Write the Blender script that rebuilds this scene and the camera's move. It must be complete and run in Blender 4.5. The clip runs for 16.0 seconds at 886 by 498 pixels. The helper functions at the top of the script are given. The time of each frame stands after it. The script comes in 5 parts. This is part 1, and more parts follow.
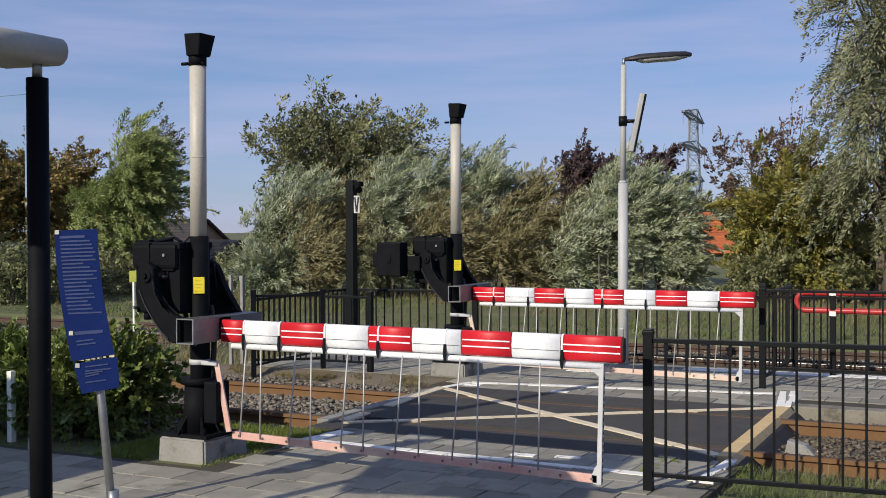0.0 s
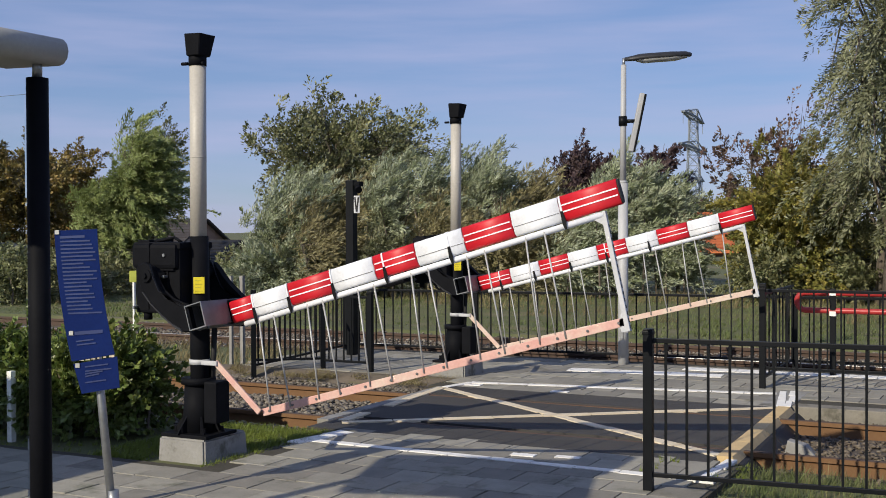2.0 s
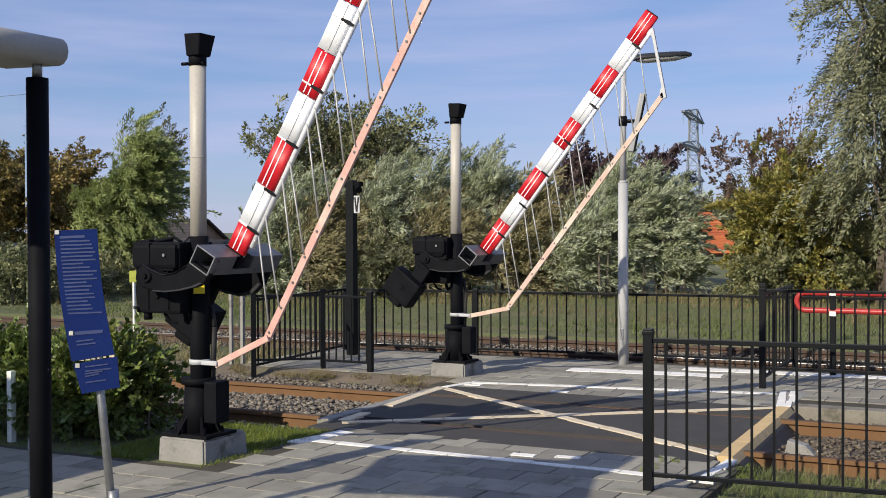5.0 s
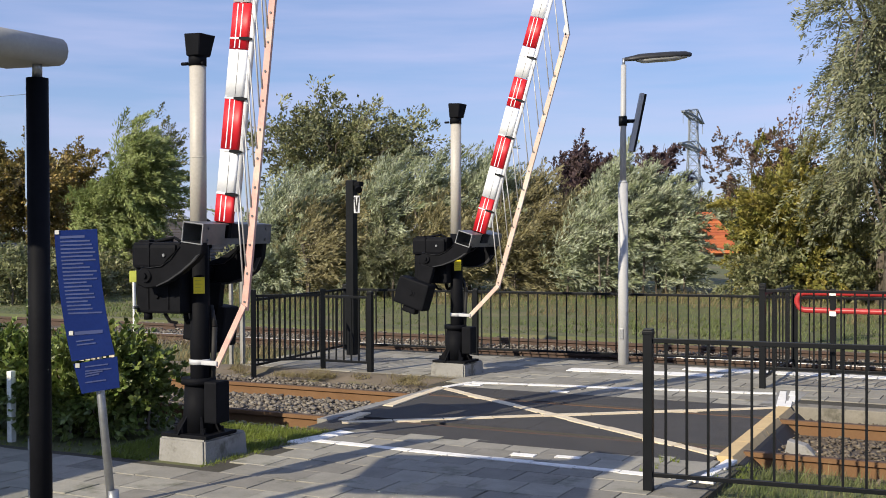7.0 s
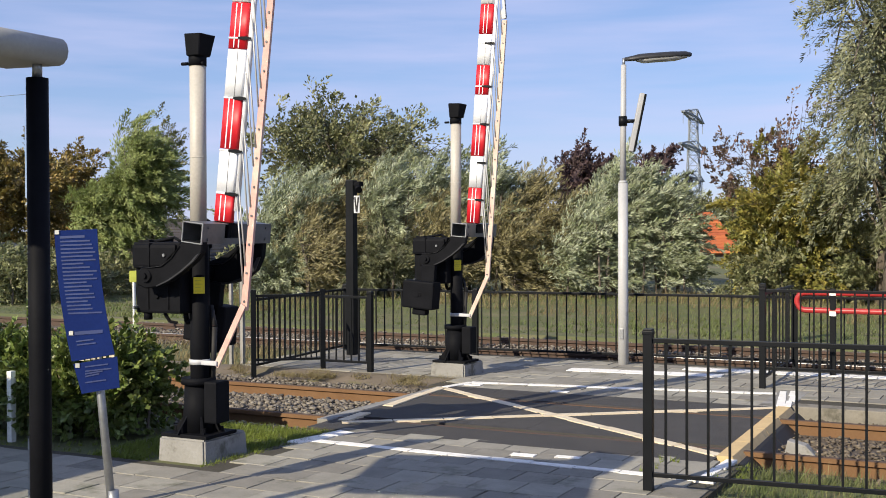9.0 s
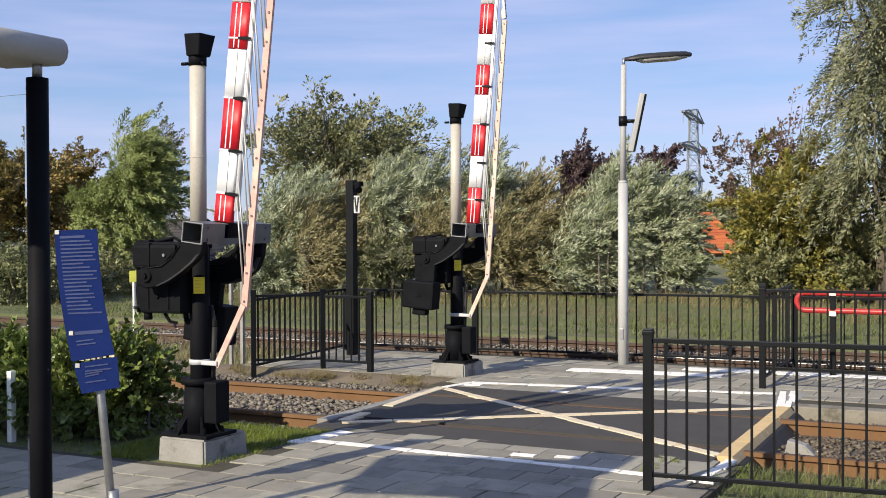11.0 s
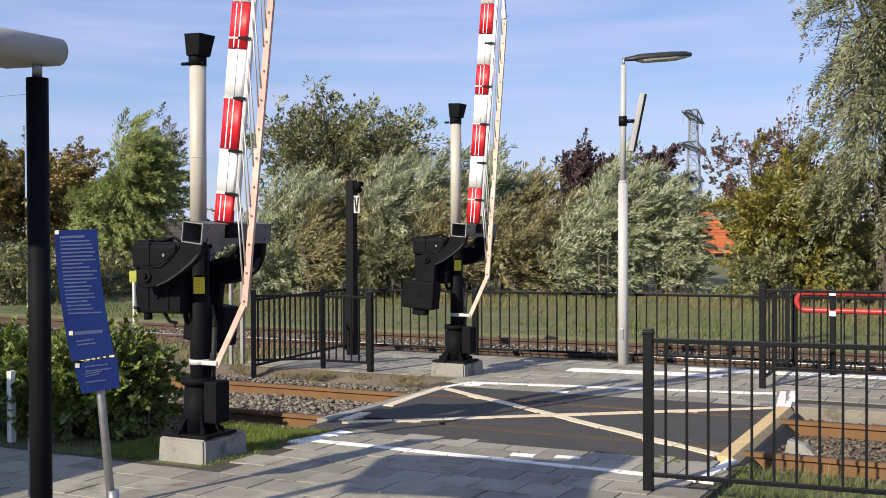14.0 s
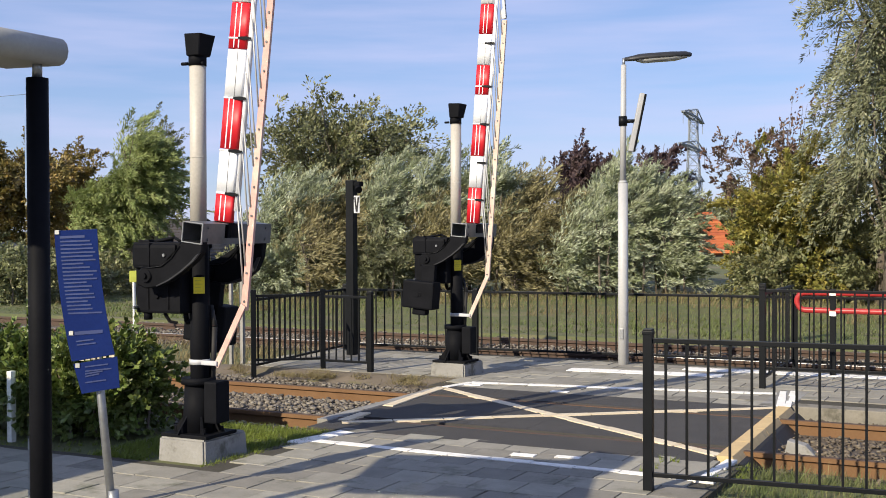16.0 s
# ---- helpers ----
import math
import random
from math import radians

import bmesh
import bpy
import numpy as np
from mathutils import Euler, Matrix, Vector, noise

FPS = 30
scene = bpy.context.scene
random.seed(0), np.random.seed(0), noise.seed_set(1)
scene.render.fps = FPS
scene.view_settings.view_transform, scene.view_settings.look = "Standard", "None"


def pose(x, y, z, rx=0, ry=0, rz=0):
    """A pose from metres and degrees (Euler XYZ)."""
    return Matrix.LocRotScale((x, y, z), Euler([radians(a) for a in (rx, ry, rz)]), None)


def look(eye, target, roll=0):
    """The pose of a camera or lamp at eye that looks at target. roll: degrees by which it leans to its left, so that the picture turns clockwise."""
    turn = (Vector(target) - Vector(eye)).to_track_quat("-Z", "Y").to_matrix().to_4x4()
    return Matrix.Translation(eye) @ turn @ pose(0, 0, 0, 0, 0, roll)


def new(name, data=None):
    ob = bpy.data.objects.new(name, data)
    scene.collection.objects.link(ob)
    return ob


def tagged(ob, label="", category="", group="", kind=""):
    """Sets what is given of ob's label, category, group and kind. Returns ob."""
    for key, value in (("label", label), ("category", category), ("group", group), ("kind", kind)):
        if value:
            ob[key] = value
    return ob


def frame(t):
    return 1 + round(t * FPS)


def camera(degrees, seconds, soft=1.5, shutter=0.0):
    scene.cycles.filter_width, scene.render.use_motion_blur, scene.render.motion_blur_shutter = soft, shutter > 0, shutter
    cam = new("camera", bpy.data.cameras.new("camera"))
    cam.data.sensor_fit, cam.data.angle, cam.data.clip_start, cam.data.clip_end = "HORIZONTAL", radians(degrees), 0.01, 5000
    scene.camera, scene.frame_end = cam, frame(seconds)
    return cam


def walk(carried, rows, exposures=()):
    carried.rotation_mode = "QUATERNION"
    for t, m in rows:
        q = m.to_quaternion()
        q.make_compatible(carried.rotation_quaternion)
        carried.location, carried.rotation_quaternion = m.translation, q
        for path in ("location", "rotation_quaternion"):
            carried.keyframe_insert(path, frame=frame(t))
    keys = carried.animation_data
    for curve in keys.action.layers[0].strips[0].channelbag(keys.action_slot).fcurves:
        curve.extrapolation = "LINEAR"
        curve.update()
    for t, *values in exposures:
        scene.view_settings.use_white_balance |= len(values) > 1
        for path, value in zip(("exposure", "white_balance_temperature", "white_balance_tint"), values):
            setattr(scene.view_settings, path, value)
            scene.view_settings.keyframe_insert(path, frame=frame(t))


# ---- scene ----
EYE = (0.0, 0.0, 1.569)
cam = camera(42.43, 16.0, soft=0.95)
VIEW = look(EYE, (-0.45544, 0.89013, 1.569 - 0.01572), -0.248)
walk(cam, [(0.0, VIEW), (16.0, VIEW)],
     exposures=[(0.0, 0.07, 6450, 14), (1.2, 0.08, 6450, 14), (2.5, 0.0, 6480, 14), (3.5, -0.04, 6480, 14), (4.2, 0.08, 6490, 14), (6.3, 0.385, 6590, 14), (9.0, 0.52, 6720, 14), (16.0, 0.555, 6760, 14)])

# ---- light ----
SUN_ELEV = radians(29.0)
SUN_FROM = Vector((-0.27, -0.963, 0)).normalized()
world = bpy.data.worlds.new("sky")
scene.world = world
world.use_nodes = True


def build_sky():
    nt = world.node_tree
    nt.nodes.clear()
    out = nt.nodes.new("ShaderNodeOutputWorld")
    bg = nt.nodes.new("ShaderNodeBackground")
    sky = nt.nodes.new("ShaderNodeTexSky")
    sky.sky_type, sky.sun_disc = "NISHITA", False
    sky.sun_elevation = SUN_ELEV
    sky.sun_rotation = math.atan2(SUN_FROM.x, SUN_FROM.y)
    sky.air_density, sky.dust_density, sky.ozone_density = 1.0, 0.1, 3.5
    # thin streaks of high cloud, long across and short in height
    tc = nt.nodes.new("ShaderNodeTexCoord")
    mp = nt.nodes.new("ShaderNodeMapping")
    mp.inputs["Scale"].default_value = (1.6, 1.6, 16.0)
    mp.inputs["Rotation"].default_value = (0.05, 0.09, 0.4)
    ns = nt.nodes.new("ShaderNodeTexNoise")
    ns.inputs["Scale"].default_value, ns.inputs["Detail"].default_value = 2.2, 7.0
    ramp = nt.nodes.new("ShaderNodeValToRGB")
    ramp.color_ramp.elements[0].position, ramp.color_ramp.elements[1].position = 0.36, 0.74
    ramp.color_ramp.elements[1].color = (0.6, 0.6, 0.6, 1)
    mix = nt.nodes.new("ShaderNodeMix")
    mix.data_type = "RGBA"
    mix.inputs["B"].default_value = (6.1, 6.5, 9.4, 1)
    lk = nt.links.new
    lk(tc.outputs["Generated"], mp.inputs["Vector"])
    lk(mp.outputs["Vector"], ns.inputs["Vector"])
    lk(ns.outputs["Fac"], ramp.inputs["Fac"])
    lk(ramp.outputs["Color"], mix.inputs["Factor"])
    tint = nt.nodes.new("ShaderNodeMix")
    tint.data_type, tint.blend_type = "RGBA", "MULTIPLY"
    tint.inputs["Factor"].default_value = 1.0
    tint.inputs["B"].default_value = (0.93, 0.98, 1.15, 1)
    lk(sky.outputs["Color"], tint.inputs["A"])
    even = nt.nodes.new("ShaderNodeMix")
    even.data_type = "RGBA"
    even.inputs["Factor"].default_value = 0.45
    even.inputs["B"].default_value = (3.25, 4.8, 8.4, 1)
    lk(tint.outputs["Result"], even.inputs["A"])
    lk(even.outputs["Result"], mix.inputs["A"])
    lk(mix.outputs["Result"], bg.inputs["Color"])
    bg.inputs["Strength"].default_value = 0.075
    lk(bg.outputs["Background"], out.inputs["Surface"])


build_sky()
sun_data = bpy.data.lights.new("sun", "SUN")
sun_data.energy, sun_data.angle, sun_data.color = 4.55, radians(0.53), (1.0, 0.925, 0.73)
sun = new("sun", sun_data)
sun.matrix_world = look(tuple(SUN_FROM * 20 * math.cos(SUN_ELEV) + Vector((0, 0, 20 * math.sin(SUN_ELEV)))), (0, 0, 0))


# ---- materials ----
def mat(name, base, other=None, scale=8.0, rough=0.6, metal=0.0, bump=0.15, fine=60.0, spread=0.5, vary=0.0, island=0.0,
        stain=None, stain_scale=2.0, stain_at=0.6, trans=0.0, spec=0.5, local=False):
    """Two colours mixed by noise, a fine grain in colour and relief, an optional stain colour, random shift per object or island."""
    m = bpy.data.materials.new(name)
    m.use_nodes = True
    nt = m.node_tree
    b = nt.nodes["Principled BSDF"]
    lk = nt.links.new
    tc = nt.nodes.new("ShaderNodeTexCoord")
    n1 = nt.nodes.new("ShaderNodeTexNoise")
    n1.inputs["Scale"].default_value, n1.inputs["Detail"].default_value = scale, 5.0
    n2 = nt.nodes.new("ShaderNodeTexNoise")
    n2.inputs["Scale"].default_value, n2.inputs["Detail"].default_value = fine, 4.0
    geo = nt.nodes.new("ShaderNodeNewGeometry")
    for n in (n1, n2):
        lk(tc.outputs["Object"] if island or local else geo.outputs["Position"], n.inputs["Vector"])
    r = nt.nodes.new("ShaderNodeMapRange")
    r.inputs["From Min"].default_value, r.inputs["From Max"].default_value = 0.5 - spread / 2, 0.5 + spread / 2
    lk(n1.outputs["Fac"], r.inputs["Value"])
    mix = nt.nodes.new("ShaderNodeMix")
    mix.data_type = "RGBA"
    other = other or tuple(c * 0.7 for c in base)
    mix.inputs["A"].default_value, mix.inputs["B"].default_value = (*base, 1), (*other, 1)
    lk(r.outputs["Result"], mix.inputs["Factor"])
    col = mix.outputs["Result"]
    if stain:
        n3 = nt.nodes.new("ShaderNodeTexNoise")
        n3.inputs["Scale"].default_value, n3.inputs["Detail"].default_value, n3.inputs["Roughness"].default_value = stain_scale, 8.0, 0.7
        lk(tc.outputs["Object"] if local else geo.outputs["Position"], n3.inputs["Vector"])
        r3 = nt.nodes.new("ShaderNodeMapRange")
        r3.inputs["From Min"].default_value, r3.inputs["From Max"].default_value = stain_at, stain_at + 0.12
        lk(n3.outputs["Fac"], r3.inputs["Value"])
        mx = nt.nodes.new("ShaderNodeMix")
        mx.data_type = "RGBA"
        mx.inputs["B"].default_value = (*stain, 1)
        lk(r3.outputs["Result"], mx.inputs["Factor"])
        lk(col, mx.inputs["A"])
        col = mx.outputs["Result"]
    hsv = nt.nodes.new("ShaderNodeHueSaturation")
    val = nt.nodes.new("ShaderNodeMath")
    val.operation = "MULTIPLY_ADD"
    lk(n2.outputs["Fac"], val.inputs[0])
    val.inputs[1].default_value, val.inputs[2].default_value = 0.3, 0.85
    v = val.outputs[0]
    if vary or island:
        src = None
        if island:
            src = geo.outputs["Random Per Island"]
        else:
            oi = nt.nodes.new("ShaderNodeObjectInfo")
            src = oi.outputs["Random"]
        va = nt.nodes.new("ShaderNodeMath")
        va.operation = "MULTIPLY_ADD"
        lk(src, va.inputs[0])
        k = vary or island
        va.inputs[1].default_value, va.inputs[2].default_value = 2 * k, 1 - k
        mu = nt.nodes.new("ShaderNodeMath")
        mu.operation = "MULTIPLY"
        lk(v, mu.inputs[0])
        lk(va.outputs[0], mu.inputs[1])
        v = mu.outputs[0]
        hu = nt.nodes.new("ShaderNodeMath")
        hu.operation = "MULTIPLY_ADD"
        lk(src, hu.inputs[0])
        hu.inputs[1].default_value, hu.inputs[2].default_value = 0.05 * k, 0.5 - 0.025 * k
        lk(hu.outputs[0], hsv.inputs["Hue"])
    lk(v, hsv.inputs["Value"])
    lk(col, hsv.inputs["Color"])
    lk(hsv.outputs["Color"], b.inputs["Base Color"])
    b.inputs["Roughness"].default_value, b.inputs["Metallic"].default_value = rough, metal
    b.inputs["Specular IOR Level"].default_value = spec
    if bump:
        bp = nt.nodes.new("ShaderNodeBump")
        bp.inputs["Strength"].default_value, bp.inputs["Distance"].default_value = bump, 0.01
        lk(n2.outputs["Fac"], bp.inputs["Height"])
        lk(bp.outputs["Normal"], b.inputs["Normal"])
    if trans:
        tl = nt.nodes.new("ShaderNodeBsdfTranslucent")
        lk(hsv.outputs["Color"], tl.inputs["Color"])
        ms = nt.nodes.new("ShaderNodeMixShader")
        ms.inputs["Fac"].default_value = trans
        lk(b.outputs["BSDF"], ms.inputs[1])
        lk(tl.outputs["BSDF"], ms.inputs[2])
        lk(ms.outputs["Shader"], nt.nodes["Material Output"].inputs["Surface"])
    return m


M = dict(
    black=mat("black_paint", (0.004, 0.0045, 0.006), (0.008, 0.0085, 0.011), 6, 0.65, bump=0.08, spec=0.07, stain=(0.012, 0.012, 0.011), stain_scale=9, stain_at=0.66, local=True),
    # black lightened to carry the sheen of lit edges in its colour
    sheen_black=mat("sheen_black_paint", (0.02, 0.021, 0.025), (0.032, 0.033, 0.037), 9, 0.45, bump=0.08, spec=0.3, local=True),
    fence=mat("fence_paint", (0.004, 0.005, 0.006), (0.007, 0.008, 0.01), 5, 0.45, spec=0.14, bump=0.05),
    post=mat("grey_post_paint", (0.5, 0.51, 0.53), (0.42, 0.43, 0.45), 5, 0.5, bump=0.05, local=True),
    rod=mat("bright_zinc_rod", (0.46, 0.46, 0.45), (0.36, 0.36, 0.35), 5, 0.45, 0.2, 0.02, local=True),
    lamp_grey=mat("lamp_pole_grey", (0.43, 0.435, 0.44), (0.36, 0.365, 0.37), 3, 0.55, bump=0.05, stain=(0.2, 0.19, 0.18), stain_scale=5),
    rust_far=mat("dark_rusty_rail", (0.085, 0.05, 0.035), (0.06, 0.04, 0.03), 5, 0.85, 0.0, 0.25),
    print_grey=mat("olive_print", (0.5, 0.44, 0.05), None, 5, 0.6, bump=0),
    dark=mat("dark_rubber", (0.012, 0.012, 0.013), None, 8, 0.7, local=True),
    steel=mat("galvanised_steel", (0.34, 0.35, 0.36), (0.24, 0.25, 0.26), 12, 0.42, 0.75, 0.08, stain=(0.2, 0.2, 0.2), stain_scale=6, local=True),
    plate=mat("dull_aluminium", (0.16, 0.165, 0.175), (0.1, 0.105, 0.11), 9, 0.45, 0.5, 0.08, local=True),
    cream=mat("cream_pole_paint", (0.46, 0.435, 0.385), (0.40, 0.375, 0.33), 3, 0.5, bump=0.05, stain=(0.38, 0.34, 0.27), stain_scale=5, stain_at=0.68),
    white=mat("white_sheet", (0.80, 0.82, 0.86), (0.72, 0.74, 0.78), 4, 0.35, bump=0.03, stain=(0.5, 0.49, 0.46), stain_scale=7, stain_at=0.72, local=True),
    red=mat("red_sheet", (0.58, 0.010, 0.02), (0.48, 0.009, 0.017), 4, 0.5, bump=0.03, stain=(0.4, 0.02, 0.02), stain_scale=7, stain_at=0.7, local=True),
    redrail=mat("red_rail_paint", (0.45, 0.032, 0.03), None, 4, 0.4),
    pink=mat("faded_red_bar", (0.55, 0.275, 0.235), (0.58, 0.37, 0.32), 5, 0.6, stain=(0.60, 0.47, 0.39), stain_scale=1.5, stain_at=0.5, local=True),
    pale_pink=mat("bleached_bar", (0.58, 0.47, 0.38), (0.56, 0.36, 0.30), 2, 0.6, stain=(0.62, 0.55, 0.46), stain_scale=1.5, stain_at=0.5, local=True),
    yellow=mat("yellow_label", (0.75, 0.62, 0.02), (0.68, 0.56, 0.02), 5, 0.5, bump=0.02, local=True),
    concrete=mat("concrete", (0.29, 0.285, 0.27), (0.20, 0.195, 0.18), 5, 0.9, bump=0.4, stain=(0.11, 0.105, 0.085), stain_scale=4, stain_at=0.54),
    tile=mat("concrete_tile", (0.272, 0.256, 0.214), (0.205, 0.194, 0.162), 7, 0.9, bump=0.35, vary=0.24, stain=(0.125, 0.122, 0.088), stain_scale=2.6, stain_at=0.56),
    pale_concrete=mat("pale_concrete", (0.24, 0.22, 0.18), (0.15, 0.138, 0.112), 6, 0.9, bump=0.4, stain=(0.09, 0.084, 0.062), stain_scale=3.5, stain_at=0.52),
    joint=mat("sandy_joint", (0.06, 0.052, 0.038), (0.035, 0.033, 0.02), 9, 0.95, bump=0.5),
    asphalt=mat("asphalt", (0.036, 0.034, 0.032), (0.054, 0.05, 0.045), 3, 0.85, bump=0.5, fine=140, stain=(0.085, 0.07, 0.055), stain_scale=1.2, stain_at=0.6),
    mark=mat("worn_white_paint", (0.82, 0.81, 0.77), (0.72, 0.70, 0.65), 6, 0.75, bump=0.2, stain=(0.3, 0.28, 0.25), stain_scale=9, stain_at=0.63),
    markc=mat("worn_cream_paint", (0.68, 0.60, 0.45), (0.58, 0.48, 0.33), 6, 0.75, bump=0.2, stain=(0.2, 0.18, 0.15), stain_scale=7, stain_at=0.62),
    edge=mat("cream_edge_beam", (0.60, 0.44, 0.22), (0.5, 0.36, 0.18), 5, 0.8, bump=0.2, stain=(0.36, 0.27, 0.16), stain_scale=6),
    rust=mat("rusty_rail", (0.14, 0.07, 0.028), (0.18, 0.096, 0.042), 5, 0.8, 0.1, 0.25, stain=(0.1, 0.05, 0.03), stain_scale=3),
    shine=mat("polished_rail_head", (0.55, 0.54, 0.52), (0.42, 0.40, 0.38), 6, 0.4, 0.8, 0.03),
    stone=mat("ballast_stone", (0.21, 0.185, 0.155), (0.10, 0.086, 0.07), 20, 0.9, bump=0.3, island=0.5),
    stoneb=mat("brown_ballast_stone", (0.145, 0.118, 0.088), (0.08, 0.063, 0.047), 20, 0.9, bump=0.3, island=0.5),
    ballast=mat("ballast_bed", (0.11, 0.085, 0.062), (0.06, 0.047, 0.036), 14, 0.95, bump=0.8, fine=45),
    dirt=mat("bare_dirt", (0.17, 0.135, 0.095), (0.10, 0.082, 0.058), 4, 0.95, bump=0.9, fine=40, stain=(0.14, 0.125, 0.06), stain_scale=3, stain_at=0.52),
    soil=mat("grassy_ground", (0.075, 0.098, 0.03), (0.115, 0.11, 0.046), 1.3, 0.95, bump=0.8, fine=30, stain=(0.16, 0.135, 0.075), stain_scale=0.35, stain_at=0.52),
    grass=mat("grass_blades", (0.105, 0.155, 0.042), (0.175, 0.185, 0.075), 0.5, 0.7, bump=0, island=0.35, trans=0.3),
    grassg=mat("fresh_grass", (0.19, 0.235, 0.035), (0.13, 0.17, 0.03), 3, 0.7, bump=0, island=0.3, trans=0.3),
    dry=mat("dry_grass", (0.25, 0.21, 0.105), (0.175, 0.14, 0.068), 2, 0.8, bump=0, island=0.3, trans=0.25),
    bark=mat("bark", (0.16, 0.13, 0.10), (0.09, 0.075, 0.06), 9, 0.95, bump=0.8),
    willow=mat("willow_leaves", (0.19, 0.225, 0.105), (0.48, 0.515, 0.375), 2.6, 0.5, bump=0, island=0.35, trans=0.3, spread=0.3),
    willowb=mat("brown_willow_leaves", (0.20, 0.175, 0.08), (0.34, 0.305, 0.165), 2.6, 0.55, bump=0, island=0.35, trans=0.3, spread=0.3),
    leaf=mat("dark_green_leaves", (0.115, 0.135, 0.055), (0.27, 0.265, 0.135), 3.2, 0.5, bump=0, island=0.4, trans=0.2, spread=0.3),
    pale=mat("pale_green_leaves", (0.185, 0.235, 0.075), (0.315, 0.36, 0.14), 3.2, 0.5, bump=0, island=0.35, trans=0.25, spread=0.3),
    hedge=mat("hedge_leaves", (0.07, 0.11, 0.022), (0.21, 0.25, 0.065), 9, 0.45, bump=0, island=0.4, trans=0.2, spread=0.3),
    russet=mat("reddish_brown_leaves", (0.20, 0.115, 0.085), (0.13, 0.10, 0.07), 3.2, 0.55, bump=0, island=0.4, trans=0.25, spread=0.3),
    autumn=mat("orange_brown_leaves", (0.25, 0.165, 0.045), (0.18, 0.155, 0.05), 3.2, 0.55, bump=0, island=0.4, trans=0.25, spread=0.3),
    ochre=mat("yellow_green_leaves", (0.175, 0.185, 0.046), (0.335, 0.28, 0.072), 3.2, 0.55, bump=0, island=0.4, trans=0.25, spread=0.3),
    purple=mat("purple_leaves", (0.075, 0.045, 0.053), (0.112, 0.076, 0.069), 3.2, 0.55, bump=0, island=0.4, trans=0.2, spread=0.3),
    olive=mat("olive_leaves", (0.12, 0.135, 0.062), (0.29, 0.295, 0.18), 3.2, 0.5, bump=0, island=0.4, trans=0.25, spread=0.3),
    blue=mat("blue_sign_enamel", (0.008, 0.022, 0.115), (0.006, 0.016, 0.09), 4, 0.6, spec=0.06, bump=0.02),
    print=mat("faint_print", (0.03, 0.05, 0.165), None, 4, 0.5, bump=0),
    grey=mat("grey_canopy_paint", (0.33, 0.33, 0.31), (0.28, 0.28, 0.265), 3, 0.5, bump=0.03),
    roof=mat("brown_roof_tiles", (0.05, 0.042, 0.04), (0.035, 0.03, 0.03), 2, 0.8, vary=0.2),
    roofo=mat("orange_roof_tiles", (0.62, 0.17, 0.05), (0.5, 0.13, 0.04), 1.5, 0.8, vary=0.2),
    brick=mat("house_brick", (0.28, 0.19, 0.15), (0.2, 0.13, 0.1), 4, 0.9),
    frame=mat("white_window_paint", (0.8, 0.8, 0.78), None, 3, 0.5),
    glass=mat("dark_window_glass", (0.03, 0.035, 0.04), None, 3, 0.08, bump=0),
    pylon=mat("pylon_steel", (0.22, 0.25, 0.28), None, 1, 0.7, 0.0, 0),
    lens=mat("lamp_diffuser", (0.55, 0.55, 0.52), None, 5, 0.25, bump=0),
)


# ---- mesh helpers ----
def box(bm, x0, x1, y0, y1, z0, z1, bevel=0.0, m=None):
    r = bmesh.ops.create_cube(bm, size=1.0)
    vs = r["verts"]
    for v in vs:
        v.co = Vector((x0 + (x1 - x0) * (v.co.x + 0.5), y0 + (y1 - y0) * (v.co.y + 0.5), z0 + (z1 - z0) * (v.co.z + 0.5)))
        if m:
            v.co = m @ v.co
    if bevel:
        es = list({e for v in vs for e in v.link_edges})
        bmesh.ops.bevel(bm, geom=es, offset=bevel, segments=2, affect="EDGES", profile=0.6)


def tube(bm, p0, p1, r0, r1=None, n=12, caps=True):
    r1 = r0 if r1 is None else r1
    p0, p1 = Vector(p0), Vector(p1)
    d = (p1 - p0).normalized()
    a = d.orthogonal().normalized()
    b = d.cross(a)
    ring = [[bm.verts.new(p + (a * math.cos(k * math.tau / n) + b * math.sin(k * math.tau / n)) * r) for k in range(n)] for p, r in ((p0, r0), (p1, r1))]
    for k in range(n):
        f = bm.faces.new((ring[0][k], ring[0][(k + 1) % n], ring[1][(k + 1) % n], ring[1][k]))
        f.smooth = n > 6
    if caps:
        bm.faces.new(ring[0][::-1])
        bm.faces.new(ring[1])


def prism(bm, pts, y0, y1, bevel=0.0):
    """An outline in x and z, extruded from y0 to y1."""
    a = [bm.verts.new((x, y0, z)) for x, z in pts]
    b = [bm.verts.new((x, y1, z)) for x, z in pts]
    fs = [bm.faces.new(a), bm.faces.new(b[::-1])]
    for k in range(len(pts)):
        bm.faces.new((a[k], b[k], b[(k + 1) % len(pts)], a[(k + 1) % len(pts)]))
    if bevel:
        es = list({e for f in fs for e in f.edges})
        bmesh.ops.bevel(bm, geom=es, offset=bevel, segments=1, affect="EDGES")


def data(name, bm, material):
    bmesh.ops.recalc_face_normals(bm, faces=bm.faces)
    me = bpy.data.meshes.new(name)
    bm.to_mesh(me)
    bm.free()
    for m in material if isinstance(material, (list, tuple)) else [material]:
        me.materials.append(m)
    return me


def part(name, bm, material, parent=None, label="", m=None):
    ob = new(name, data(name, bm, material) if isinstance(bm, bmesh.types.BMesh) else bm)
    if parent:
        ob.parent = parent
    if m is not None:
        ob.matrix_local = m
    if label:
        tagged(ob, label)
    return ob


def made(fn, *a, **k):
    bm = bmesh.new()
    fn(bm, *a, **k)
    return bm


def thing(name, m, label, category, group=""):
    ob = new(name)
    ob.empty_display_size = 0.2
    ob.matrix_world = m
    return tagged(ob, label, category, group)


